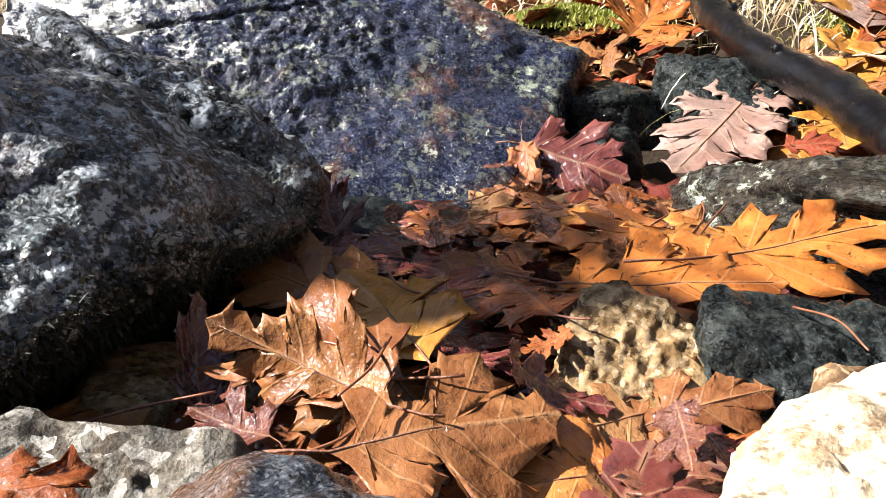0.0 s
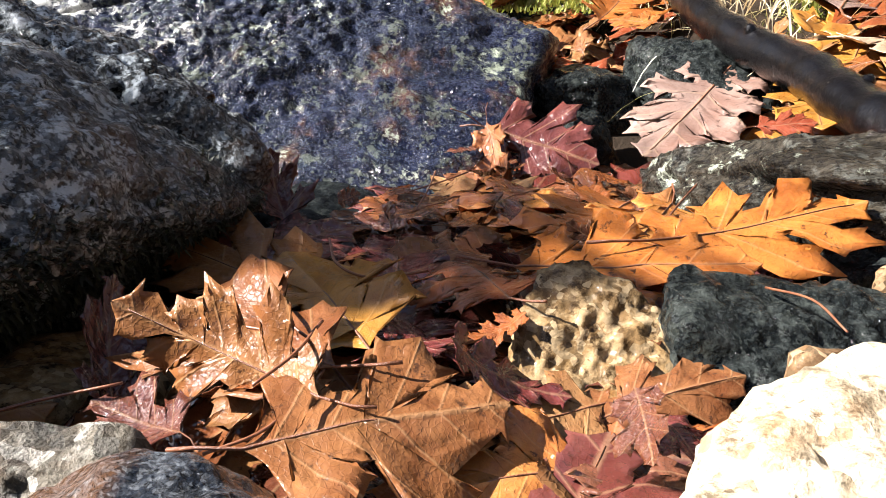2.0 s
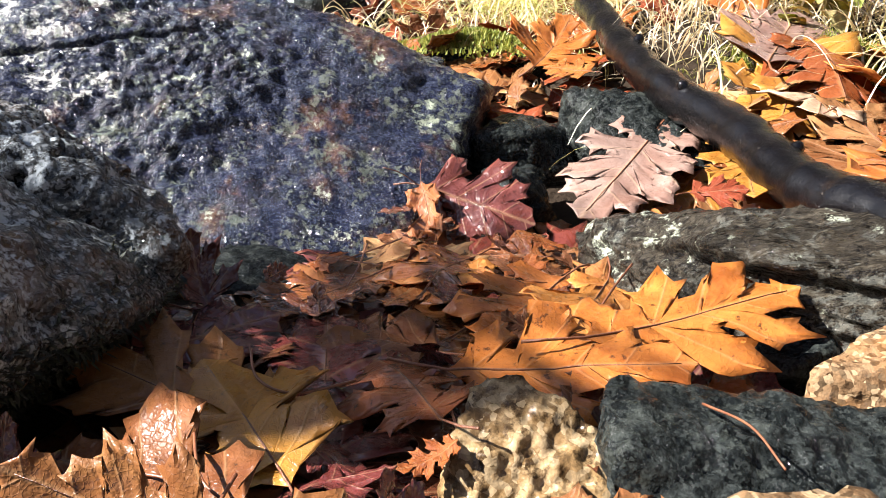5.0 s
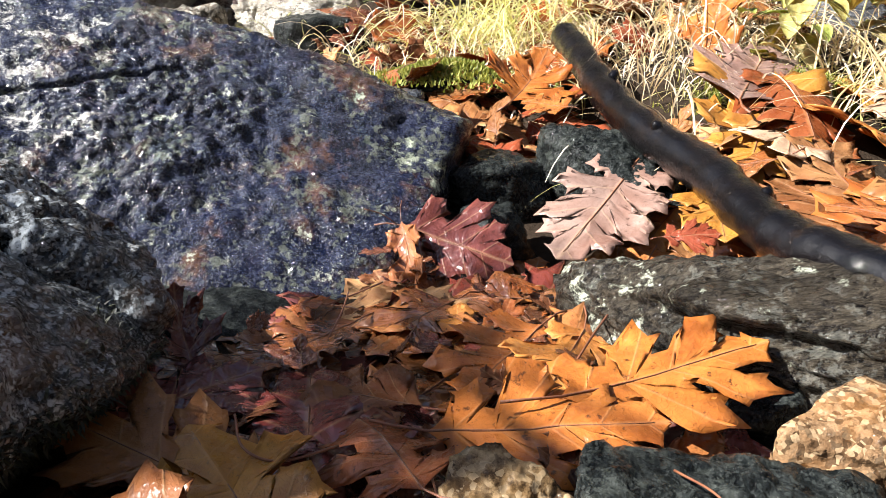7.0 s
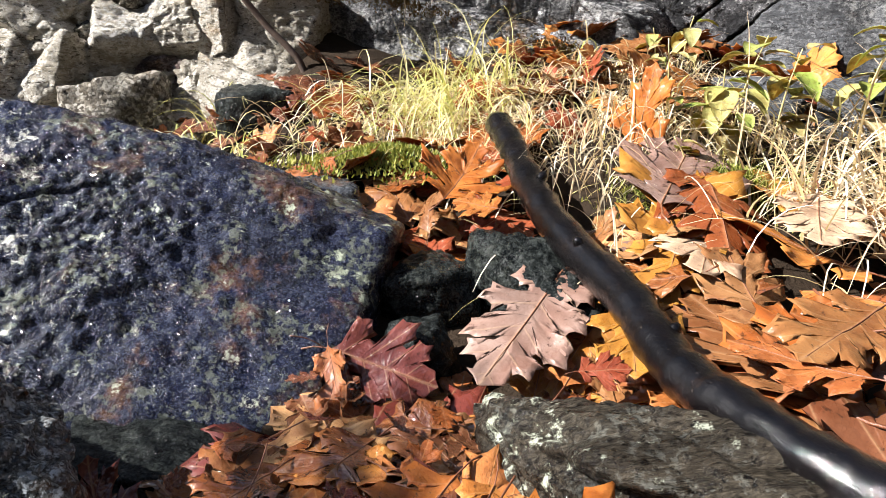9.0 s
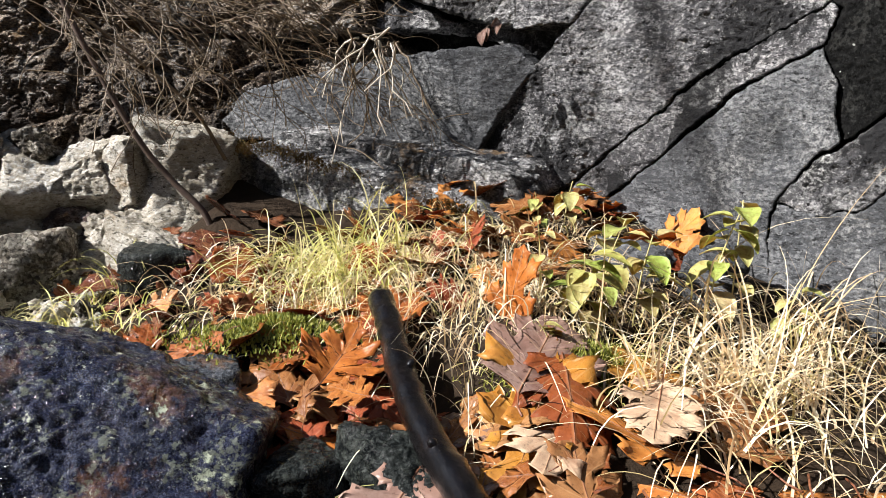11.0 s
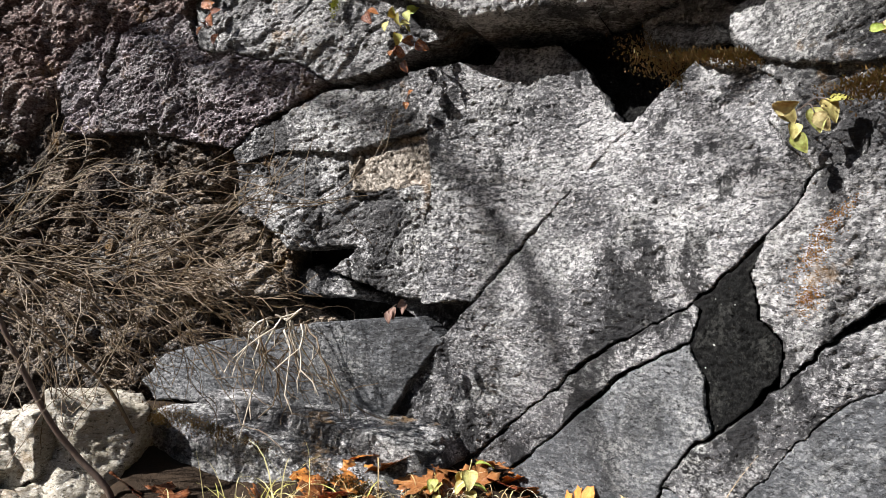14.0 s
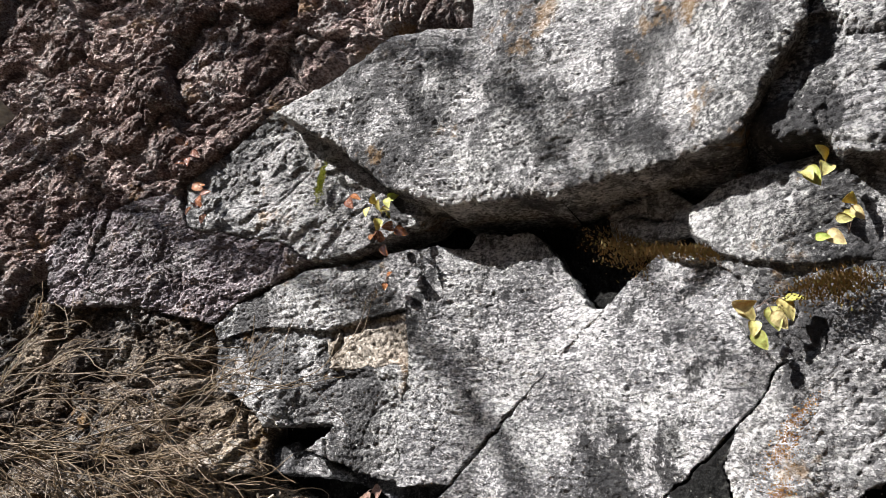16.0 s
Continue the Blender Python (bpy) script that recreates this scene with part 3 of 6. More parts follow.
rock("boulder", [(-0.078, 0.536, 0.028), (-0.086, 0.532, 0.048), (-0.136, 0.552, 0.082), (-0.149, 0.545, 0.078), (-0.194, 0.545, 0.096), (-0.21, 0.632, 0.110), (-0.17, 0.618, 0.094), (-0.10, 0.60, 0.042), (-0.107, 0.523, 0.020), (-0.3, 0.60, 0.145),
                 (-0.36, 0.70, 0.165), (-0.13, 0.66, 0.045), (-0.14, 0.56, -0.03), (-0.3, 0.56, -0.05), (-0.16, 0.69, -0.09), (-0.36, 0.76, -0.1), (-0.30, 0.76, 0.08)],
     LEFT_SCHIST, "low wet grey rock ledge wedged between the two boulders", 7, 20, 0.007, 0.004, 3, grit=0.0026)
rock("stone", [(-0.15, 0.82, -0.025), (-0.03, 0.72, -0.036), (-0.01, 0.69, -0.045), (-0.09, 0.68, -0.044), (-0.16, 0.70, -0.035), (-0.16, 0.82, -0.10), (0.0, 0.69, -0.10), (-0.15, 0.68, -0.10), (-0.02, 0.78, -0.05)],
     DARK, "flat wet blue-black stone under the large boulder", 5, 18, 0.003, 0.0, 33, "stone")
rock("boulder", [(-0.06, 0.215, 0.028), (-0.03, 0.17, 0.034), (-0.1, 0.16, 0.02), (0.03, 0.17, 0.012), (0.07, 0.2, -0.06), (-0.13, 0.2, -0.04), (-0.12, 0.08, -0.04), (0.05, 0.06, -0.03),
                 (-0.05, 0.26, -0.03), (0.0, 0.06, 0.01), (-0.12, 0.22, -0.14), (0.07, 0.22, -0.14), (0.06, 0.05, -0.14), (-0.12, 0.06, -0.14)],
     SPECKLED, "small speckled grey gneiss boulder among the leaves", 6, 14, 0.005, 0.0, 4, grit=0.0012)
rock("stone", [(0.084, 0.22, 0.0), (0.134, 0.27, 0.015), (0.153, 0.27, 0.023), (0.2, 0.28, 0.02), (0.25, 0.25, 0.03), (0.09, 0.16, 0.0), (0.25, 0.12, 0.02), (0.08, 0.2, -0.1), (0.26, 0.3, -0.1),
               (0.26, 0.1, -0.1), (0.1, 0.12, -0.1), (0.12, 0.27, -0.08)],
     PALE, "pale cream feldspar stone in full sun", 6, 18, 0.006, 0.004, 5, "stone")
rock("stone", [(0.205, 0.71, -0.01), (0.22, 0.72, 0.0), (0.225, 0.66, 0.02), (0.3, 0.62, 0.04), (0.42, 0.53, 0.055), (0.44, 0.49, 0.05), (0.215, 0.62, 0.012), (0.27, 0.53, 0.036), (0.35, 0.47, 0.036),
               (0.40, 0.44, 0.03), (0.21, 0.6, -0.06), (0.26, 0.52, -0.06), (0.39, 0.43, -0.06), (0.44, 0.5, -0.06), (0.24, 0.72, -0.06), (0.33, 0.65, -0.05)],
     BANDED, "long wet banded stone with a whitish lichened end", 6, 18, 0.005, 0.0, 6, "stone", bands=(49, 48, 0.006), grit=0.0012)
rock("stone", [(0.255, 0.95, 0.095), (0.30, 0.93, 0.1), (0.36, 0.9, 0.09), (0.39, 0.86, 0.07), (0.25, 0.93, 0.04), (0.31, 0.84, 0.06), (0.37, 0.79, 0.03), (0.29, 0.85, 0.0), (0.38, 0.78, -0.05),
               (0.42, 0.84, -0.04), (0.27, 1.0, -0.02), (0.4, 0.95, 0.0)],
     DARK, "rough dark stone under the stick, edged with pale lichen", 6, 14, 0.007, 0.003, 7, "stone")
lump("stone", (0.205, 0.95, 0.015), (0.065, 0.05, 0.05), DARK, "black wet stone in the gap beside the boulder", 11, 5)
lump("stone", (0.19, 0.83, -0.02), (0.05, 0.035, 0.045), DARK, "dark green-grey wet stone behind a red leaf", 12, 5, 20)
rock("stone", [(0.056, 0.360, -0.045), (0.062, 0.372, -0.008), (0.082, 0.400, 0.014), (0.098, 0.400, 0.017), (0.12, 0.386, 0.002), (0.156, 0.352, -0.020), (0.148, 0.332, -0.040), (0.10, 0.324, -0.044), (0.068, 0.334, -0.050),
               (0.06, 0.36, -0.10), (0.155, 0.35, -0.10), (0.11, 0.43, -0.09), (0.14, 0.405, -0.04)],
     TAN, "angular tan quartz stone, wet on its lower side", 6, 60, 0.005, 0.0, 13, "stone", "stones in the leaf bed")
lump("stone", (0.215, 0.358, -0.04), (0.085, 0.055, 0.048), DARK, "dark wet flat-topped stone at the edge of the leaves", 14, 6, -12, chips=0.002)
lump("stone", (0.34, 0.425, -0.025), (0.075, 0.042, 0.038), ORANGE, "rust-brown rounded stone beside the banded stone", 15, 5, -8)
lump("stone", (0.245, 0.525, -0.035), (0.036, 0.022, 0.026), DARK, "small dark stone under the banded stone", 16, 4)
lump("stone", (0.302, 0.497, -0.035), (0.026, 0.024, 0.024), DARK, "small dark stone under the banded stone", 17, 4)
lump("stone", (0.116, 0.332, -0.045), (0.022, 0.015, 0.02), TAN, "small tan stone beside the quartz stone", 18, 4)
lump("stone", (0.19, 0.285, -0.02), (0.034, 0.024, 0.03), ORANGE, "small rust-coloured stone beside the pale stone", 19, 4)
lump("stone", (0.205, 1.26, 0.082), (0.115, 0.075, 0.048), DARK, "mossy grey stone at the foot of the grass", 20, 5)
lump("stone", (0.075, 1.14, 0.075), (0.06, 0.05, 0.045), SPECKLED, "grey stone behind the large boulder", 21, 5)
lump("stone", (-0.015, 1.56, 0.12), (0.095, 0.06, 0.09), DARK, "smooth dark rounded stone at the cliff foot", 22, 5)
lump("stone", (-0.135, 0.236, -0.030), (0.062, 0.032, 0.048), RUBBLE, "low pale grey stone beside the small boulder", 24, 5)
lump("stone", (-0.13, 0.37, -0.055), (0.06, 0.05, 0.035), TAN, "low brown stone half under the leaves", 23, 4)

# ---- the cliff: u runs along the face, v is height, n is how far a piece stands out ----
FACE = Vector((0.66, 1.65, 0.0))
ALONG = Vector((0.7413, -0.6712, 0.0))
OUT = Vector((-0.6712, -0.7413, 0.0))


def cliff_base(u):
    """How far the mean face stands out along its run: it swings forward to the right."""
    return np.interp(u, (-2.4, -0.6, -0.2, 0.2, 0.6, 0.85, 1.5), (-0.06, -0.08, -0.10, -0.09, 0.035, 0.18, 0.3))


def on_cliff(u, v, n):
    u, v, n = (np.asarray(a, float) for a in (u, v, n))
    return np.stack([FACE[k] + ALONG[k] * u + OUT[k] * n + (v if k == 2 else 0.0) for k in range(3)], -1)


def inside_distance(u, v, poly):
    """Distance to a polygon's edge, positive inside."""
    best, inside = np.full(u.shape, 9.0), np.zeros(u.shape, bool)
    for (ax, ay), (bx, by) in zip(poly, poly[1:] + poly[:1]):
        t = np.clip(((u - ax) * (bx - ax) + (v - ay) * (by - ay)) / ((bx - ax) ** 2 + (by - ay) ** 2), 0, 1)
        best = np.minimum(best, np.hypot(u - ax - t * (bx - ax), v - ay - t * (by - ay)))
        inside ^= ((ay > v) != (by > v)) & (u < (bx - ax) * (v - ay) / (by - ay + 1e-12) + ax)
    return np.where(inside, best, -best)


cliff = tagged(new("cliff"), "tall grey layered rock face split by slanting cracks", "cliff", kind="structure")


def grid_faces(keep):
    h, w = keep.shape
    number = np.full(keep.shape, -1)
    number[keep] = np.arange(keep.sum())
    q = np.stack([number[:-1, :-1], number[:-1, 1:], number[1:, 1:], number[1:, :-1]], -1).reshape(-1, 4)
    return q[(q >= 0).all(1)]


def slab(poly, off, material, seed=0, bevel=0.0035, depth=0.07, rough=0.010, dip=-12.0, cell=0.0034, blocks=0.0, label="", fine=1.0, lean=0.0, slope=0.0, u0=0.0, crack=0.002, wander=1.0, smooth=True):
    """One block of the face: an outline with worn edges and a bedded, pitted front. Neighbours share their edges, which wander together."""
    us, vs = [p[0] for p in poly], [p[1] for p in poly]
    gu, gv = np.arange(min(us) - 0.03, max(us) + 0.03, cell), np.arange(min(vs) - 0.03, max(vs) + 0.03, cell)
    u, v = np.meshgrid(gu, gv)
    p = np.stack([u, v, np.full_like(u, seed * 1.7)], -1)
    q = np.stack([u, v, np.zeros_like(u)], -1)
    wu = wander * (0.006 * fbm(q * 7, 3) + 0.0035 * fbm(q * 45, 2))
    wv = wander * (0.006 * fbm(q * 7 + 31.0, 3) + 0.0035 * fbm(q * 45 + 31.0, 2))
    d = inside_distance(u + wu, v + wv, poly) + 0.0010 + crack * (0.9 - 2.6 * np.clip(fbm(q * 4 + 7.0, 2), 0, 1.5))
    a = radians(dip)
    layer = np.stack([(u * math.cos(a) + v * math.sin(a)) * 6, (-u * math.sin(a) + v * math.cos(a)) * 55, np.full_like(u, seed)], -1)
    plane = cliff_base(u) + off + slope * (u - u0) + lean * (v - np.mean(vs))
    ridge = 0.5 - np.abs(fbm(layer * 0.8 + 0.5 * fbm(p * 9, 2)[..., None], 3))
    step = np.floor(3.0 * fbm(layer * 0.35 + 9.0, 2)) / 3.0
    n = plane + rough * fbm(p * 3.5, 3) + 0.18 * rough * fbm(p * 26, 3) + 0.22 * rough * ridge + 0.16 * rough * step
    tear = np.stack([layer[..., 0] * 9.0, layer[..., 1] * 2.0, layer[..., 2]], -1) + 0.8 * fbm(p * 40, 2)[..., None]
    n = n - fine * (0.0042 * np.abs(fbm(tear, 2)) + 0.0034 * np.abs(fbm(p * 80 + 3.0, 2)) - 0.004)
    if blocks:
        warped = (layer * np.array((0.55, 0.085, 1.0)) + 0.16 * fbm(p * 7, 3)[..., None]).reshape(-1, 3)
        facet = 0.0
        for scale, amount in ((1.0, 0.9), (2.6, 0.42), (6.5, 0.20)):
            f1, f2, own, rel = worley(warped * scale + 5.0 * scale)
            facet = facet + amount * (own + 0.55 * (rel[:, 0] * np.sin(own * 41) + rel[:, 1] * np.cos(own * 73)) - 0.7 * np.exp(-((f2 - f1) / 0.06) ** 2))
        n = n + blocks * facet.reshape(u.shape)
    edge = np.clip(d / bevel, 0, 1)
    n = n - bevel * 0.8 * (1 - np.sqrt(1 - (1 - edge) ** 2))
    n = np.where(d <= 0, plane - depth, n)
    keep = d > -cell * 1.5
    return part("rock_slab", mesh_from("rock_slab", on_cliff(u[keep], v[keep], n[keep]), grid_faces(keep), material, smooth), cliff, label)


def ledge(poly, off, seed, label):
    """A long block lying against the foot of the face."""
    front = [on_cliff(u, v, cliff_base(u) + off - 0.10 * (v - min(p[1] for p in poly))).tolist() for u, v in poly]
    back = [on_cliff(u, v + 0.03, cliff_base(u) + off - 0.34).tolist() for u, v in poly]
    return rock("rock", front + back, PALE_CLIFF, label, 7, 60, 0.010, 0.004, seed, grit=0.0016, group="ledges at the cliff foot")


# black sheet behind the cracks, its colour standing for the shade inside them
slab([(-2.6, -0.1), (1.5, -0.1), (1.5, 2.4), (-0.9, 2.4), (-1.25, 1.9), (-1.6, 1.5), (-2.6, 1.3)], -0.13, BLACK, 40, 0.05, 0.3, 0.03, cell=0.02, label="black sheet behind the cracks, in place of their shade")
# crumbling brown rock
slab([(-1.374, 1.333), (-1.313, 1.138), (-1.336, 0.71), (-0.773, 0.626), (-0.416, 0.66), (-0.301, 0.594), (-0.437, 0.563), (-0.581, 0.533), (-0.737, 0.485), (-0.793, 0.417), (-0.979, 0.297), (-0.939, 0.141), (-0.866, -0.051), (-2.353, -0.292), (-2.754, 1.123), (-1.875, 1.163)], -0.05, SHADED_BROWN_ROCK, 41, 0.03, 0.15, 0.03, 10, 0.0065, 0.040, "brown crumbling broken rock", smooth=False)
slab([(-2.975, 3.019), (0.123, 2.151), (0.136, 1.825), (-0.093, 1.845), (-0.21, 1.779), (-0.46, 1.668), (-0.622, 1.546), (-0.757, 1.476), (-0.753, 1.441), (-1.2, 1.394), (-1.284, 1.308), (-1.423, 1.096), (-1.811, 1.345), (-1.564, 1.804)], 0.02, CRUMBLY, 42, 0.03, 0.15, 0.025, 25, 0.0055, 0.030, "red-brown rough crumbling rock", smooth=False)
slab([(-1.379, 1.139), (-0.919, 1.116), (-0.618, 1.055), (-0.58, 0.888), (-0.502, 0.85), (-0.423, 0.777), (-0.412, 0.667), (-0.746, 0.636), (-1.297, 0.71), (-1.773, 0.92)], -0.02, SHADED_BROWN_ROCK, 44, 0.02, 0.12, 0.02, 12, 0.0045, 0.026, "brown crumbling ledges behind the shrub", smooth=False)
slab([(-1.206, 1.396), (-0.758, 1.443), (-0.723, 1.333), (-0.598, 1.307), (-0.373, 1.26), (-0.3, 1.21), (-0.52, 1.108), (-0.585, 1.051), (-0.883, 1.11), (-1.232, 1.122), (-1.29, 1.31)], 0.015, PURPLE_ROCK, 45, 0.008, 0.12, 0.02, 18, 0.0040, 0.014, "purple-grey broken rock", smooth=False)
cr = random.Random(19)
for k in range(66):
    col, row = k % 11, k // 11
    size = cr.choice((0.05, 0.07, 0.09, 0.12)) * cr.uniform(0.85, 1.15)
    c = (-0.72 + 0.072 * col + cr.uniform(-0.03, 0.03), 1.66 + 0.05 * row - 0.06 * (col / 10 - 0.5) + cr.uniform(-0.04, 0.04), -0.06 + 0.080 * row + cr.uniform(-0.035, 0.035))
    turn = pose(*c, cr.uniform(-35, 35), cr.uniform(-38, 38), cr.uniform(0, 90))
    corners = [turn @ Vector((sx * size * cr.uniform(0.35, 1.2), sy * size * cr.uniform(0.35, 1.0), sz * size * cr.uniform(0.3, 0.95))) for sx in (-1, 1) for sy in (-1, 1) for sz in (-1, 1)]
    rock("stone", [p[:] for p in corners], cr.choice((CRAG, CRAG, CRAG, CRAG, RUBBLE)), "pale angular block of the broken crag", 5, 40, 0.007, 0.005, 300 + k, "rock", "blocks of the pale crag", grit=0.0015)
# the jointed grey face
slab([(0.633, 1.14), (0.736, 1.106), (0.785, 1.072), (0.762, 1.009), (0.787, 0.965), (0.84, 0.916), (0.808, 0.856), (0.766, 0.814), (0.717, 0.759), (0.634, 0.692), (0.521, 0.621), (0.406, 0.547), (0.251, 0.423), (0.129, 0.299), (0.095, 0.278), (-0.105, 0.34), (-0.026, 0.477), (0.059, 0.569), (0.132, 0.663), (0.258, 0.795), (0.391, 0.932), (0.513, 1.046)], 0.0, CLIFF, 4, dip=-14, rough=0.012)
slab([(0.131, 0.293), (0.252, 0.417), (0.407, 0.541), (0.521, 0.615), (0.635, 0.687), (0.648, 0.672), (0.632, 0.615), (0.525, 0.555), (0.411, 0.46), (0.285, 0.341), (0.188, 0.261), (0.119, 0.245)], 0.002, CLIFF, 5, dip=30, fine=0.7)
slab([(0.191, 0.261), (0.288, 0.339), (0.414, 0.457), (0.526, 0.552), (0.635, 0.612), (0.664, 0.546), (0.674, 0.456), (0.641, 0.42), (0.583, 0.335), (0.595, 0.121), (0.106, -0.014), (0.097, 0.171)], 0.01, SMOOTH, 6, rough=0.007, bevel=0.006, fine=0.35)
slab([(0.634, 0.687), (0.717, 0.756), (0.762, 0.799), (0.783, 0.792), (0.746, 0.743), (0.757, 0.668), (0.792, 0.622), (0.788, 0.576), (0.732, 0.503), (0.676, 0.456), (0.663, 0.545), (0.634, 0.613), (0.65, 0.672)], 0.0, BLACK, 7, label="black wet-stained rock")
slab([(0.767, 0.808), (0.808, 0.849), (0.844, 0.903), (0.869, 0.915), (0.91, 0.932), (0.924, 0.985), (0.974, 1.026), (1.111, 1.055), (1.097, 0.809), (0.961, 0.719), (0.893, 0.664), (0.828, 0.597), (0.784, 0.547), (0.792, 0.622), (0.758, 0.667), (0.746, 0.741), (0.763, 0.794)], 0.022, PALE_CLIFF, 8, dip=35, rough=0.014)
slab([(0.68, 0.456), (0.733, 0.502), (0.789, 0.558), (0.861, 0.625), (0.989, 0.704), (0.995, 0.607), (0.867, 0.526), (0.796, 0.449), (0.773, 0.416), (0.724, 0.348), (0.648, 0.324), (0.584, 0.336), (0.642, 0.421)], 0.016, CLIFF, 9, dip=35)
slab([(0.649, 0.326), (0.724, 0.348), (0.796, 0.448), (0.867, 0.525), (0.994, 0.606), (1.017, 0.23), (0.589, 0.081), (0.585, 0.336)], 0.024, SMOOTH, 10, dip=35, fine=0.6)
slab([(-0.376, 1.608), (-0.252, 1.531), (-0.184, 1.499), (-0.112, 1.43), (-0.012, 1.357), (0.14, 1.285), (0.286, 1.283), (0.424, 1.279), (0.546, 1.275), (0.658, 1.276), (0.759, 1.281), (0.795, 1.291), (0.818, 1.321), (0.845, 1.377), (0.908, 1.459), (0.937, 1.621), (0.172, 2.054), (0.184, 1.754), (-0.029, 1.772), (-0.14, 1.711)], 0.13, PALE_CLIFF, 11, 0.022, 0.3, 0.016, -8, label="overhanging grey slab")
slab([(0.91, 1.483), (0.845, 1.398), (0.808, 1.319), (0.863, 1.279), (0.924, 1.275), (0.96, 1.229), (1.108, 1.211), (1.128, 1.569), (0.94, 1.649)], 0.09, CLIFF, 12, 0.02, 0.3, dip=-8, blocks=0.008)
slab([(0.698, 1.212), (0.75, 1.244), (0.836, 1.257), (0.929, 1.256), (0.982, 1.24), (1.119, 1.225), (1.109, 1.053), (0.975, 1.07), (0.922, 1.067), (0.84, 1.077), (0.786, 1.094), (0.739, 1.121), (0.698, 1.173)], 0.03, PALE_CLIFF, 13, 0.010, rough=0.014, dip=20)
slab([(0.518, 1.236), (0.591, 1.264), (0.639, 1.28), (0.695, 1.234), (0.697, 1.183), (0.638, 1.173), (0.524, 1.2)], 0.0, PALE_CLIFF, 14, 0.012, blocks=0.010)
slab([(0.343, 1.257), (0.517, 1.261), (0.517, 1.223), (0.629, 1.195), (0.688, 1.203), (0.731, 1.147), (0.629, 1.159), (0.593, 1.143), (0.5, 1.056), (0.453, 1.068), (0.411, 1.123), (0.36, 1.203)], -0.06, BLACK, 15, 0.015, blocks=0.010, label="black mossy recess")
slab([(0.641, 1.135), (0.738, 1.123), (0.786, 1.097), (0.923, 1.069), (0.976, 1.072), (1.111, 1.056), (0.974, 1.025), (0.924, 0.986), (0.908, 0.932), (0.869, 0.916), (0.84, 0.913), (0.788, 0.962), (0.763, 1.005), (0.785, 1.067), (0.737, 1.1)], 0.02, PALE_CLIFF, 16, blocks=0.006, dip=30)
slab([(-0.062, 1.216), (0.056, 1.229), (0.162, 1.213), (0.183, 1.251), (0.329, 1.232), (0.385, 1.182), (0.43, 1.11), (0.47, 1.054), (0.512, 1.044), (0.393, 0.934), (0.262, 0.811), (0.196, 0.753), (0.131, 0.674), (0.004, 0.661), (-0.02, 0.807), (0.013, 0.943), (-0.006, 1.083)], 0.006, CLIFF, 17, 0.005, dip=-10, rough=0.013)
slab([(-0.235, 1.037), (-0.014, 1.07), (0.009, 0.946), (-0.21, 0.926)], -0.012, BUFF, 18, blocks=0.010, label="buff weathered patch of rock")
slab([(-0.584, 1.04), (-0.525, 1.101), (-0.302, 1.186), (-0.151, 1.208), (-0.061, 1.214), (-0.005, 1.083), (-0.222, 1.033), (-0.41, 1.037), (-0.57, 1.005)], 0.008, PALE_CLIFF, 19, 0.005, dip=15, blocks=0.004)
slab([(-0.584, 1.004), (-0.419, 1.036), (-0.23, 1.032), (-0.203, 0.925), (0.01, 0.942), (-0.026, 0.807), (-0.006, 0.673), (-0.136, 0.678), (-0.271, 0.728), (-0.203, 0.789), (-0.412, 0.781), (-0.49, 0.854), (-0.567, 0.886)], -0.004, PALE_CLIFF, 20, 0.004, blocks=0.008, dip=8)
slab([(-0.35, 0.744), (-0.176, 0.679), (-0.044, 0.671), (0.098, 0.671), (0.031, 0.595), (-0.074, 0.64), (-0.241, 0.659), (-0.448, 0.666), (-0.436, 0.726)], -0.07, CLIFF, 21, 0.012, rough=0.014, dip=-16)
slab([(-0.666, 0.494), (-0.519, 0.54), (-0.382, 0.568), (-0.252, 0.595), (-0.094, 0.615), (-0.003, 0.625), (0.069, 0.567), (-0.014, 0.477), (-0.092, 0.346), (-0.241, 0.347), (-0.408, 0.375), (-0.586, 0.39), (-0.672, 0.383), (-0.719, 0.429)], 0.03, SMOOTH, 22, 0.010, 0.2, 0.010, fine=0.4, lean=-0.05, slope=-0.16, u0=0.0)
ledge([(-0.506, 0.406), (-0.439, 0.414), (-0.28, 0.398), (-0.128, 0.373), (0.009, 0.374), (0.097, 0.355), (0.133, 0.307), (0.076, 0.246), (-0.051, 0.301), (-0.247, 0.327), (-0.371, 0.323), (-0.471, 0.368)], 0.21, 23, "narrow pale rock ledge above the lowest ledge")
ledge([(-0.638, 0.359), (-0.477, 0.387), (-0.38, 0.363), (-0.317, 0.333), (-0.199, 0.335), (-0.01, 0.312), (0.104, 0.263), (0.087, 0.215), (-0.25, 0.149), (-0.435, 0.122), (-0.551, 0.105), (-0.607, 0.233)], 0.28, 24, "long pale lichened rock ledge at the cliff foot")
slab([(-0.613, 1.541), (-0.452, 1.659), (-0.321, 1.576), (-0.249, 1.544), (-0.175, 1.469), (-0.068, 1.392), (0.078, 1.321), (0.034, 1.281), (-0.06, 1.261), (-0.157, 1.225), (-0.29, 1.207), (-0.363, 1.257), (-0.586, 1.303), (-0.709, 1.329), (-0.748, 1.471)], 0.03, PALE_CLIFF, 25, 0.008, 0.15, blocks=0.012, dip=20)

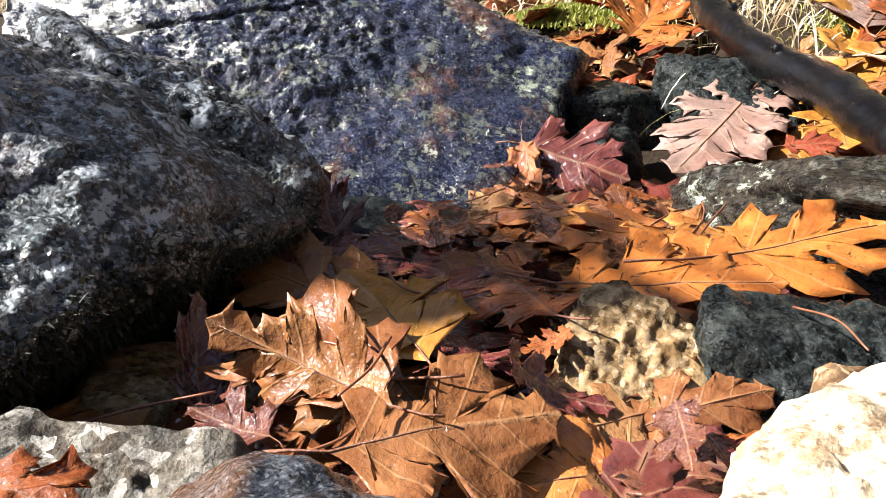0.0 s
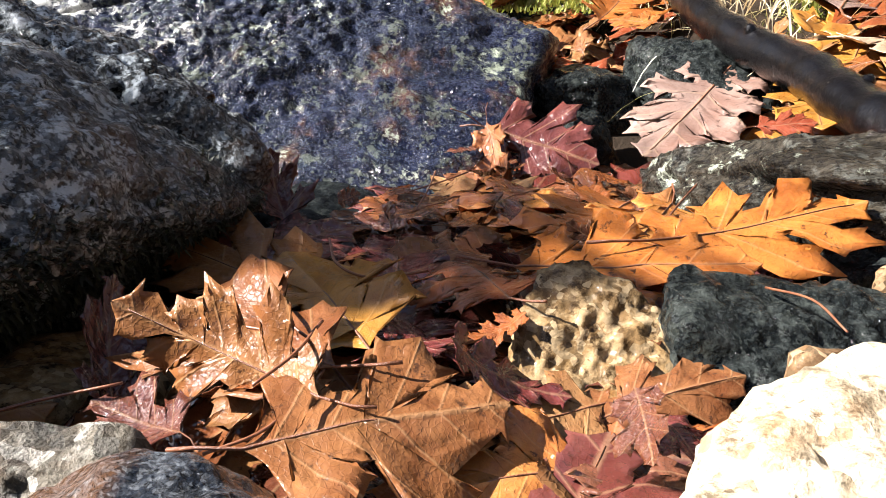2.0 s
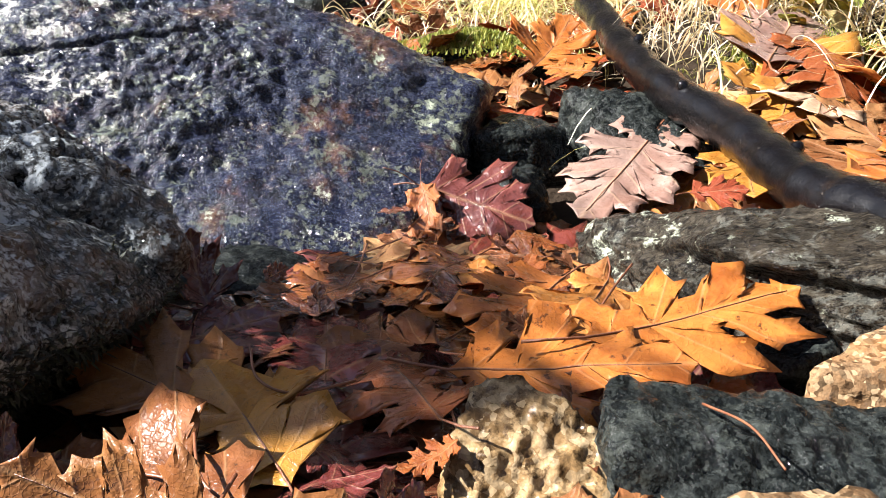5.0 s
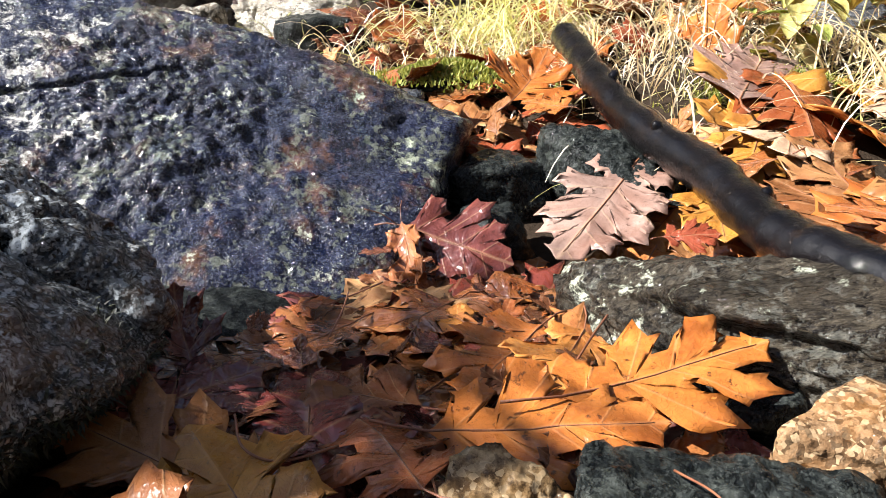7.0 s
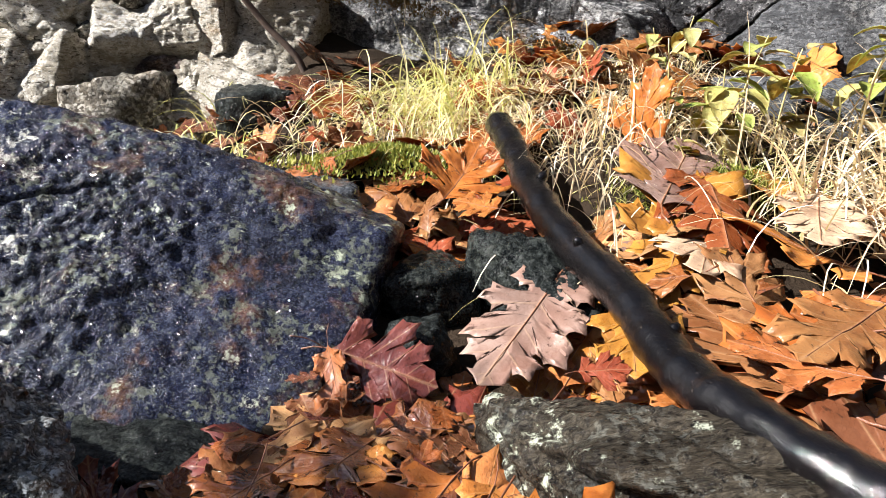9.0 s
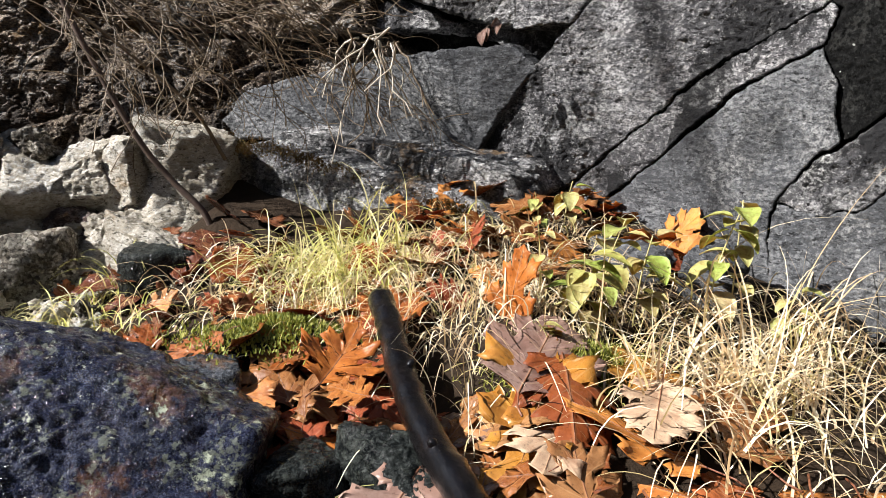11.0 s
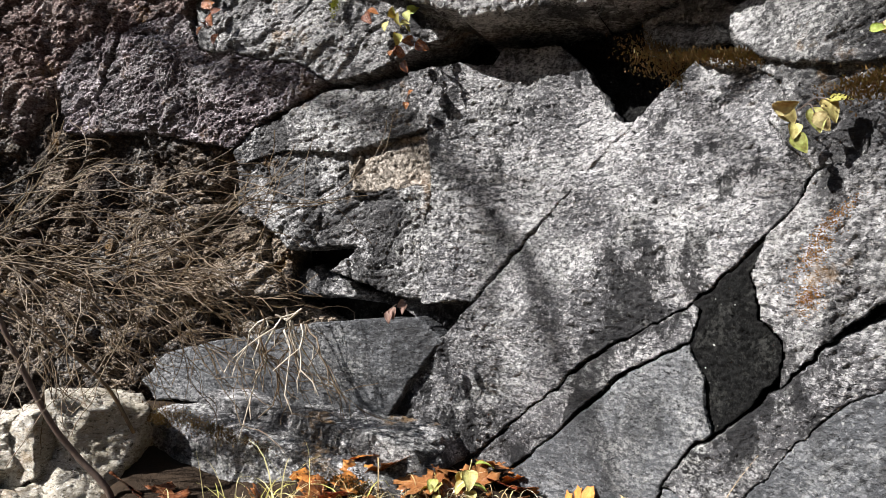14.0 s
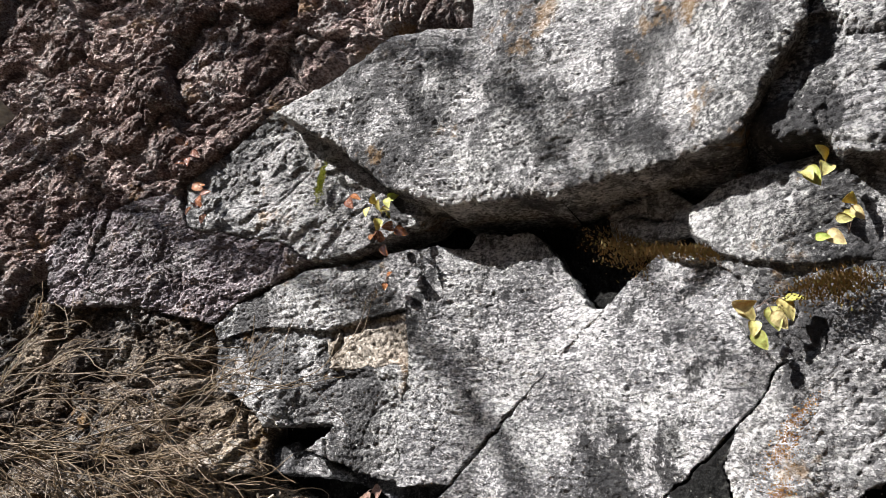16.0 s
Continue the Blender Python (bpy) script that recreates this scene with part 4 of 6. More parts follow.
# low smooth stones against the slabs
for k, (u, n, z, su, sv) in enumerate(((0.32, 0.12, 0.235, 0.125, 0.04), (0.51, 0.15, 0.225, 0.05, 0.06), (0.86, 0.25, 0.33, 0.07, 0.07))):
    c = on_cliff(u, z, n)
    lump("stone", (c[0], c[1], c[2] - 0.02), (su, 0.07, sv), SMOOTH, "smooth grey stone set against the foot of the slab", 60 + k, 5, -42, 0.005, "stones at the slab foot", 16)


# broken rocks piled at the left foot of the cliff
rr = random.Random(77)
for k in range(12):
    u, h = rr.uniform(-1.1, -0.56), rr.random() ** 1.5
    s = rr.uniform(0.02, 0.045)
    c = on_cliff(u, 0.0, 0.42 - 0.3 * (u + 0.543) + 0.10 * (1 - h) * rr.random())
    z = float(ground_height(c[0], c[1])) + 0.3 * s + 0.10 * h
    lump("stone", (c[0], c[1], z), (s * rr.uniform(0.8, 1.5), s * rr.uniform(0.7, 1.0), s * rr.uniform(0.5, 0.9)), rr.choice((CRAG, BUFF, CRUMBLY) if h < 0.35 else (CRUMBLY, CRUMBLY, CRAG)), "pale broken rock piled against the cliff foot", 100 + k, 4, rr.uniform(0, 180), 0.006, "broken rocks at the cliff foot", 40, 0.012)

for k in range(26):
    x, y = rr.uniform(-0.50, 0.02), rr.uniform(1.50, 1.72)
    if x > -0.12 and y < 1.7:
        continue
    s = rr.uniform(0.014, 0.04)
    lump("stone", (x, y, float(ground_height(x, y)) + 0.3 * s), (s * rr.uniform(0.8, 1.5), s * rr.uniform(0.7, 1.0), s * rr.uniform(0.5, 0.9)), rr.choice((CRAG, CRAG, RUBBLE, CRAG)), "pale broken rock lying below the cliff", 200 + k, 4, rr.uniform(0, 180), 0.006, "broken rocks at the cliff foot", 40, 0.012)

# ---- the fallen stick ----
path = bend([(0.347, 1.195, 0.190), (0.350, 1.12, 0.165), (0.349, 1.03, 0.135), (0.355, 0.90, 0.100), (0.376, 0.76, 0.073), (0.379, 0.66, 0.050), (0.393, 0.58, 0.044), (0.418, 0.50, 0.040), (0.450, 0.42, 0.035)], 10)
radii = [0.0200 + 0.004 * i / len(path) + 0.0012 * math.sin(i * 1.7) * math.cos(i * 0.6) for i in range(len(path))]
v, f = tube([p[:] for p in path], radii, 20)
v = np.array(v)
v = v + 0.0015 * fbm(v * 60, 3)[:, None]
stick = tagged(new("stick", mesh_from("stick", v, f, STICK_BARK)), "dark wet barkless fallen branch lying down the bank", "branch")
for k, (i, side) in enumerate(((22, 1), (34, -1), (48, 1))):
    c = path[i]
    part("knot", mesh_from("knot", *tube([c[:], (c + Vector((0.012 * side, 0, 0.022)))[:], (c + Vector((0.014 * side, 0, 0.025)))[:]], [0.010, 0.006, 0.002], 8), STICK_BARK), stick)


# ---- oak leaves ----
def leaf_shape(seed, cup, curl, wave, width=1.0, lobes=3, deep=0.5):
    """A lobed, bristle-tipped leaf one unit long: blade with thickness, and its stem. deep: where the bays end, as a share of the lobes."""
    r = random.Random(seed)
    plan = {2: ((0.14, 64, 0.34, 0.125), (0.40, 50, 0.50, 0.14)), 3: ((0.10, 68, 0.29, 0.09), (0.28, 55, 0.49, 0.115), (0.53, 41, 0.40, 0.10)),
            4: ((0.08, 68, 0.25, 0.075), (0.23, 58, 0.42, 0.09), (0.41, 49, 0.43, 0.09), (0.60, 38, 0.31, 0.075))}[lobes]
    sides = []
    for s in (1, -1):
        pts = [(0.0, 0.004, 0.0), (0.03, 0.03, 0.01), (0.07, 0.085, 0.03)]
        last = None
        for foot, ang, reach, hw in plan:
            foot, reach, hw = foot + r.uniform(-0.025, 0.025), reach * width * r.uniform(0.82, 1.12), hw * r.uniform(0.85, 1.2)
            a = radians(ang + r.uniform(-7, 7))
            lobe = []
            for q, o in ((0.60, -0.95), (0.72, -0.92), (0.80, -1.12), (0.83, -0.72), (0.93, -0.36), (1.06, 0.0), (0.92, 0.34), (0.84, 0.66), (0.86, 1.10), (0.73, 0.86), (0.60, 0.92)):
                q = deep + (1 - deep) * (q - 0.6) / 0.4 + r.uniform(-0.02, 0.02)
                o = o * hw * r.uniform(0.85, 1.12)
                lobe.append((foot + q * reach * math.cos(a) + o * math.sin(a), max(q * reach * math.sin(a) - o * math.cos(a), 0.02), foot + (0.03 if o > 0 else 0.0)))
            if last:
                y, x = 0.5 * (last[0] + lobe[0][0]), 0.92 * min(last[1], lobe[0][1])
                pts.append((y, x, 0.5 * (last[2] + lobe[0][2])))
            pts += lobe
            last = lobe[-1]
        pts += [(max(0.86, last[0] + 0.015), 0.105 * r.uniform(0.8, 1.2), 0.84), (0.915, 0.10 * r.uniform(0.8, 1.2), 0.88), (0.93, 0.135 * r.uniform(0.8, 1.1), 0.90), (0.952, 0.06, 0.93), (1.0, 0.004, 0.985)]
        feet = np.maximum.accumulate(np.clip([p[2] for p in pts], 0, 0.985))
        sides.append((s, pts, feet))
    cols = (0.0, 0.25, 0.5, 0.75, 1.0)
    flat_pts, faces = [], []
    for s, pts, feet in sides:
        o = len(flat_pts)
        for (y, x, _), foot in zip(pts, feet):
            for c in cols:
                flat_pts.append((s * x * c, foot + (y - foot) * c))
        n = len(cols)
        for i in range(len(pts) - 1):
            for c in range(n - 1):
                a = o + i * n + c
                q = [a, a + 1, a + n + 1, a + n]
                faces.append(q if s > 0 else q[::-1])
    flat_pts = np.array(flat_pts)

    def lift(x, y):
        p = np.stack([x * 3.0 + seed, y * 3.0, np.zeros_like(x)], -1)
        return cup * np.abs(x) * (0.6 + 0.8 * np.abs(x)) + curl * (y - 0.45) ** 2 + wave * (fbm(p, 3) + 0.35 * fbm(p * 3.1 + 5.0, 2)) * (0.25 + 2.2 * np.abs(x))

    top = np.column_stack([flat_pts, lift(flat_pts[:, 0], flat_pts[:, 1])])
    count = len(top)
    under = top - np.array((0, 0, 0.004))
    n = len(cols)
    rim = []
    o = 0
    for s, pts, feet in sides:
        for i in range(len(pts) - 1):
            a, b = o + i * n + n - 1, o + (i + 1) * n + n - 1
            q = [a, a + count, b + count, b]
            rim.append(q if s > 0 else q[::-1])
        o += len(pts) * n
    allf = faces + [[i + count for i in q[::-1]] for q in faces] + rim
    blade = mesh_from("oak_leaf", np.vstack([top, under]), allf, WET_LEAF, uv=np.vstack([flat_pts, flat_pts]))
    ys = np.linspace(0.0, 0.93, 12)
    zs = lift(np.zeros(12), ys)
    bow = r.uniform(-0.10, 0.10)
    line = [(bow * 1.0, -0.24, zs[0] + r.uniform(-0.02, 0.04)), (bow * 0.4, -0.15, zs[0] + 0.02)] + [(0.0, float(y), float(z) + 0.001) for y, z in zip(ys, zs)]
    stem = mesh_from("stem", *tube(line, [0.0085, 0.007] + [0.0062 - 0.0045 * i / 11 for i in range(12)], 5), LEAF_STEM)
    return blade, stem


SHAPES = [leaf_shape(1, 0.03, 0.03, 0.05, 1.0, 3, 0.62), leaf_shape(2, -0.06, 0.10, 0.06, 1.05, 3, 0.5), leaf_shape(3, 0.12, -0.15, 0.08, 1.0, 2, 0.6), leaf_shape(4, 0.0, 0.0, 0.06, 1.15, 3, 0.66), leaf_shape(5, 0.30, 0.25, 0.08, 1.0, 2, 0.65),
          leaf_shape(6, -0.25, -0.2, 0.08, 1.0, 3, 0.55), leaf_shape(7, 0.55, 0.5, 0.10, 1.0, 3, 0.5), leaf_shape(8, -0.1, 0.35, 0.09, 0.9, 4, 0.55), leaf_shape(9, 0.15, -0.45, 0.10, 1.0, 2, 0.7),
          leaf_shape(10, 0.02, 0.05, 0.07, 1.1, 4, 0.6), leaf_shape(11, -0.03, -0.08, 0.07, 1.05, 2, 0.72)]


def leaf(base, tip, up, material, shape, label, width=1.0, group="fallen oak leaves"):
    base, tip, up = Vector(base), Vector(tip), Vector(up)
    y = tip - base
    size = y.length
    y.normalize()
    x = y.cross(up).normalized()
    z = x.cross(y)
    blade, stem = SHAPES[shape % len(SHAPES)]
    ob = new("oak_leaf", blade)
    ob.material_slots[0].link = "OBJECT"
    ob.material_slots[0].material = material
    m = Matrix((x, y, z)).transposed().to_4x4()
    ob.matrix_world = Matrix.Translation(base) @ m @ Matrix.Diagonal((size * width, size, size, 1))
    tagged(ob, label, "leaf", group)
    part("stem", stem, ob)
    return ob


LABEL = {"wet_brown_leaf": "wet brown oak leaf pressed into the leaf bed", "orange_oak_leaf": "orange-brown lobed oak leaf lying on other leaves", "tan_oak_leaf": "dull tan oak leaf with dark spots",
         "purple_red_leaf": "wet purple-red oak leaf in the leaf bed", "yellow_ochre_leaf": "yellow-ochre oak leaf with brown edges", "pale_pinkish_leaf": "large pale pinkish-brown oak leaf on a stone",
         "red_small_leaf": "small red leaf on orange leaves"}


def put(base, tip, material, shape, up=(0, 0, 1), width=1.0, label=""):
    return leaf(base, tip, up, material, shape, label or LABEL[material.name], width)


# the leaves that can be told apart
put((0.345, 0.862, 0.070), (0.222, 0.735, -0.004), PALE_LEAF, 9, (-0.35, -0.75, 0.75), 0.95, "large pale pinkish-brown oak leaf leaning on a stone")
put((0.085, 0.80, 0.015), (0.188, 0.760, -0.015), PURPLE_LEAF, 3, (0.0, -0.8, 0.6), 1.1, "dark red wet oak leaf propped beside the boulder")
put((0.083, 0.80, 0.018), (0.092, 0.735, -0.045), ORANGE_LEAF, 4, (-0.3, -0.7, 0.3), 0.55, "narrow folded orange leaf standing against the red leaf")
put((-0.008, 0.355, -0.012), (-0.062, 0.452, 0.004), YELLOW_LEAF, 10, (0, -0.45, 1), 1.0, "yellow-ochre oak leaf with torn holes")
put((0.004, 0.368, -0.024), (0.0, 0.575, -0.026), PURPLE_LEAF, 3, (0, -0.1, 1), 0.85, "wet purple-brown oak leaf mirroring the sky")
put((-0.138, 0.470, -0.018), (-0.030, 0.552, -0.016), PURPLE_LEAF, 0, (0.1, -0.35, 1), 0.9)
put((-0.015, 0.395, -0.016), (-0.128, 0.462, 0.0), TAN_LEAF, 1, (0.05, -0.4, 1), 1.0)
put((0.075, 0.504, -0.022), (-0.03, 0.540, -0.022), TAN_LEAF, 10, (0, -0.1, 1), 0.9)
put((0.070, 0.447, -0.008), (0.208, 0.436, -0.004), RUST_LEAF, 0, (0, -0.3, 1), 0.95, "large flat orange-brown oak leaf over the tan stone")
put((0.150, 0.462, -0.002), (0.300, 0.500, 0.014), RUST_LEAF, 1, (0, -0.35, 1), 0.8, "large orange oak leaf reaching to the dark stone")
put((0.060, 0.385, 0.002), (0.030, 0.480, -0.008), ORANGE_LEAF, 5, (0, -0.2, 1), 1.0, "orange leaf arched over a dark gap")
put((0.175, 0.60, -0.010), (0.095, 0.490, -0.012), ORANGE_LEAF, 0, (0.1, -0.2, 1), 0.9)
put((0.200, 0.575, -0.004), (0.142, 0.475, -0.008), ORANGE_LEAF, 3, (0.2, -0.3, 1), 0.8)
put((0.120, 0.680, -0.016), (0.040, 0.590, -0.022), WET_LEAF, 10, (0, -0.1, 1), 0.9)
put((0.030, 0.640, -0.022), (-0.060, 0.560, -0.022), WET_LEAF, 9, (0, -0.1, 1), 0.9)
put((-0.044, 0.262, -0.006), (0.052, 0.296, -0.008), TAN_LEAF, 10, (0, -0.4, 1), 1.1, "large light brown oak leaf with a curved rib")
put((-0.020, 0.292, -0.006), (-0.104, 0.326, 0.018), TAN_LEAF, 7, (-0.1, -0.85, 0.6), 1.0, "curled light brown oak leaf with lobes turned up")
put((-0.018, 0.310, 0.0), (-0.112, 0.372, -0.004), TAN_LEAF, 2, (0.1, -0.5, 1), 0.9)
put((-0.072, 0.284, -0.016), (-0.112, 0.304, -0.014), WET_LEAF, 4, (0, -0.4, 1), 1.0)
put((0.094, 0.322, -0.026), (0.026, 0.288, -0.022), TAN_LEAF, 0, (0, -0.35, 1), 1.0)
put((0.080, 0.312, -0.030), (0.158, 0.328, -0.012), TAN_LEAF, 5, (0, -0.5, 1), 0.9)
put((0.085, 0.285, -0.030), (-0.010, 0.258, -0.030), ORANGE_LEAF, 10, (0, -0.3, 1), 0.9)
put((0.125, 0.285, -0.034), (0.075, 0.235, -0.034), WET_LEAF, 3, (0, -0.3, 1), 1.0)
put((-0.112, 0.316, -0.030), (-0.130, 0.376, 0.012), PURPLE_LEAF, 4, (0.7, -0.7, 0.2), 0.7, "red leaf standing on edge beside the boulder")
put((-0.078, 0.565, -0.03), (-0.098, 0.600, 0.028), PURPLE_LEAF, 6, (0.5, -0.8, 0.1), 0.9, "dark red leaf standing against the boulder")
put((0.405, 0.81, 0.062), (0.345, 0.655, 0.035), YELLOW_LEAF, 0, (-0.2, -0.2, 1), 0.7, "bright orange-yellow oak leaf under the stick")
put((0.300, 0.68, 0.035), (0.347, 0.668, 0.04), RED_LEAF, 3, (0, -0.4, 1), 1.1)
put((0.240, 1.05, 0.100), (0.305, 1.13, 0.160), RUST_LEAF, 6, (-0.3, -0.9, 0.4), 1.3, "curled bright orange leaf standing on the bank")
put((0.300, 0.99, 0.110), (0.250, 1.03, 0.112), ORANGE_LEAF, 0, (0, -0.3, 1), 1.5)
put((0.215, 1.02, 0.075), (0.235, 1.10, 0.115), TAN_LEAF, 8, (-0.6, -0.7, 0.4), 0.6, "pale tan leaf standing upright behind the boulder")
put((0.530, 1.13, 0.130), (0.562, 1.14, 0.285), RUST_LEAF, 0, (-0.75, -0.65, 0.1), 0.75, "rust-orange oak leaf standing upright in the grass")
put((0.41, 1.36, 0.16), (0.33, 1.40, 0.235), ORANGE_LEAF, 5, (0, -1, 0.3), 1.2, "large brown leaf caught in the grass")
put((0.56, 0.93, 0.10), (0.468, 0.785, 0.085), CREAM_LEAF, 1, (0.1, -0.3, 1), 0.9, "pale tan leaf lying on orange leaves")
put((0.69, 0.92, 0.14), (0.60, 0.78, 0.115), CREAM_LEAF, 9, (0, -0.3, 1), 1.0, "pale tan leaf lying on orange leaves")
put((0.60, 0.68, 0.085), (0.46, 0.60, 0.072), TAN_LEAF, 0, (0, -0.2, 1), 0.9)
put((0.50, 0.56, 0.07), (0.43, 0.66, 0.066), ORANGE_LEAF, 1, (0, -0.1, 1), 0.9)
put((0.105, 1.13, 0.085), (0.18, 1.05, 0.08), ORANGE_LEAF, 2, (0, -0.3, 1), 0.9)
put((-0.02, 1.44, 0.12), (0.03, 1.36, 0.15), ORANGE_LEAF, 7, (0, -0.9, 0.5), 1.0)
put((0.06, 1.40, 0.12), (0.10, 1.36, 0.15), RED_LEAF, 4, (0, -0.9, 0.5), 1.0)

put((-0.152, 0.212, 0.016), (-0.104, 0.196, 0.010), ORANGE_LEAF, 8, (0.1, -0.3, 1), 1.0, "orange leaf tucked beside the small boulder")
put((-0.165, 0.190, -0.006), (-0.110, 0.185, 0.004), YELLOW_LEAF, 1, (-0.1, -0.2, 1), 1.0, "yellow-orange leaf tucked beside the small boulder")

# the mat of leaves
BLOCKED = [(0.105, 0.370, 0.068), (0.215, 0.358, 0.05), (0.17, 0.2, 0.085), (-0.04, 0.15, 0.09), (0.19, 0.83, 0.03), (0.34, 0.43, 0.04)]


def scatter(count, x0, x1, y0, y1, materials, seed, lift, size=(0.09, 0.16), tilt=0.22, test=None):
    r = random.Random(seed)
    done = 0
    while done < count:
        x, y = r.uniform(x0, x1), r.uniform(y0, y1)
        if any((x - a) ** 2 + (y - b) ** 2 < c * c for a, b, c in BLOCKED) or (test and not test(x, y)):
            continue
        a, s = r.uniform(0, 2 * math.pi), r.uniform(*size)
        z = float(ground_height(x, y)) + 0.004 + lift * (done + r.random()) / count
        dx, dy = math.cos(a) * s / 2, math.sin(a) * s / 2
        slope = float(ground_height(x + dx, y + dy) - ground_height(x - dx, y - dy)) / 2
        t = r.uniform(-tilt, tilt) * s * 0.3
        up = (r.gauss(0, tilt), r.gauss(-0.1, tilt), 1)
        mat = r.choice(materials)
        put((x - dx, y - dy, z - slope - t), (x + dx, y + dy, z + slope + t), mat, r.choice((0, 1, 2, 3, 9, 10, 3, 0, 10, 1, 5, 9) if tilt < 0.13 else (0, 1, 2, 3, 4, 5, 7, 8, 9, 10)), up, r.uniform(0.75, 1.05))
        done += 1


def litter(count, x0, x1, y0, y1, materials, seed, lift, size, tilt, label, test=None):
    """A stretch of far leaves, too many to count, as one mat."""
    r = random.Random(seed)
    verts, faces, uvs, kinds = [], [], [], []
    for n in range(count):
        x, y = r.uniform(x0, x1), r.uniform(y0, y1)
        if test and not test(x, y):
            continue
        me = SHAPES[r.choice((0, 1, 2, 3, 4, 5, 7, 8, 9, 10))][0]
        s = r.uniform(*size)
        m = pose(x, y, float(ground_height(x, y)) + 0.004 + lift * r.random(), math.degrees(r.gauss(0.2, tilt)), math.degrees(r.gauss(0, tilt)), r.uniform(0, 360)) @ Matrix.Diagonal((s, s, s, 1)) @ Matrix.Translation((0, -0.5, 0))
        o = len(verts)
        verts += [(m @ v.co)[:] for v in me.vertices]
        layer = me.uv_layers[0].data
        kind = r.randrange(len(materials))
        for f in me.polygons:
            faces.append([i + o for i in f.vertices])
            uvs += [layer[i].uv[:] for i in f.loop_indices]
            kinds.append(kind)
    me = mesh_from("leaf_litter", verts, faces)
    me.uv_layers.new(name="uv").data.foreach_set("uv", np.array(uvs).ravel())
    for m in materials:
        me.materials.append(m)
    me.polygons.foreach_set("material_index", kinds)
    return tagged(new("leaf_litter", me), label, "leaves", kind="stuff")


def in_bed(x, y):
    return x > -0.10 + 0.20 * max(0, y - 0.42) and x < 0.20 + 0.35 * max(0, 0.55 - y) and not (y > 0.72 and x < 0.05)


scatter(62, -0.17, 0.30, 0.22, 0.80, [WET_LEAF, WET_LEAF, PURPLE_LEAF, PURPLE_LEAF, TAN_LEAF, WET_LEAF], 5, 0.020, (0.13, 0.20), 0.035, in_bed)
scatter(22, 0.06, 0.24, 0.48, 0.78, [ORANGE_LEAF, ORANGE_LEAF, WET_LEAF, RED_LEAF], 6, 0.032, (0.08, 0.13), 0.09)
scatter(44, 0.40, 0.85, 0.42, 1.02, [ORANGE_LEAF, ORANGE_LEAF, TAN_LEAF, YELLOW_LEAF, WET_LEAF, PALE_LEAF, ORANGE_LEAF], 7, 0.03, (0.15, 0.22), 0.09)
scatter(34, 0.05, 0.42, 0.98, 1.25, [ORANGE_LEAF, ORANGE_LEAF, TAN_LEAF, RED_LEAF], 8, 0.03, (0.08, 0.14), 0.35)
scatter(30, 0.30, 0.42, 0.62, 0.95, [ORANGE_LEAF, YELLOW_LEAF, WET_LEAF, TAN_LEAF], 9, 0.03, (0.07, 0.12), 0.25)
litter(40, -0.15, 1.0, 1.2, 1.55, [ORANGE_LEAF, TAN_LEAF, WET_LEAF, RED_LEAF], 10, 0.03, (0.08, 0.14), 0.4, "brown and orange oak leaf litter in the grass")
scatter(16, -0.35, 0.15, -0.1, 0.3, [WET_LEAF, TAN_LEAF, ORANGE_LEAF], 11, 0.03, (0.09, 0.14), 0.2)


litter(46, -0.30, 0.22, 1.30, 1.72, [ORANGE_LEAF, TAN_LEAF, WET_LEAF], 12, 0.03, (0.07, 0.13), 0.4, "orange leaf litter behind the large boulder")
litter(34, 0.30, 0.95, 1.30, 1.62, [WET_LEAF, TAN_LEAF, ORANGE_LEAF], 13, 0.03, (0.06, 0.12), 0.4, "brown leaf litter along the cliff foot")


litter(150, -0.14, 0.26, 0.26, 0.80, [WET_LEAF, ORANGE_LEAF, PURPLE_LEAF, TAN_LEAF], 14, 0.042, (0.025, 0.06), 0.35, "torn scraps of wet leaf lying in the leaf bed", in_bed)


# ---- loose leaf stalks and twigs ----
def stalk(points, r0, r1, label, name="leaf_stalk", material=LEAF_STEM):
    line = bend(points, 6)
    return tagged(new(name, mesh_from(name, *tube([p[:] for p in line], [0.6 * r0 + 0.6 * (r1 - r0) * i / len(line) for i in range(len(line))], 6), material)), label, "stalk", "loose stalks on the leaves")


stalk([(0.210, 0.557, 0.014), (0.190, 0.535, 0.004), (0.165, 0.505, -0.012), (0.150, 0.47, -0.018)], 0.0016, 0.0011, "reddish leaf stalk rising from orange leaves")
stalk([(0.183, 0.376, 0.006), (0.190, 0.345, 0.012), (0.190, 0.315, 0.010)], 0.0012, 0.0008, "thin pale twig lying on a dark stone", "twig")
stalk([(0.066, 0.402, -0.004), (0.068, 0.372, -0.008), (0.069, 0.362, -0.030), (0.070, 0.360, -0.052)], 0.0011, 0.0018, "brown leaf stalk hanging over the tan stone")
stalk([(0.045, 0.79, 0.035), (0.062, 0.797, 0.028), (0.080, 0.803, 0.014)], 0.0011, 0.0009, "red leaf stalk beside the boulder")
stalk([(-0.175, 0.29, -0.02), (-0.14, 0.30, -0.012), (-0.10, 0.305, -0.005)], 0.0014, 0.001, "dark leaf stalk in the shade of the boulder")
stalk([(0.028, 0.64, 0.006), (0.022, 0.62, -0.004), (0.012, 0.60, -0.016)], 0.0012, 0.0009, "bent leaf stalk standing out of the leaves")
stalk([(0.058, 0.70, -0.008), (0.035, 0.69, -0.014), (0.005, 0.675, -0.02)], 0.0013, 0.001, "pale leaf stalk on wet leaves")
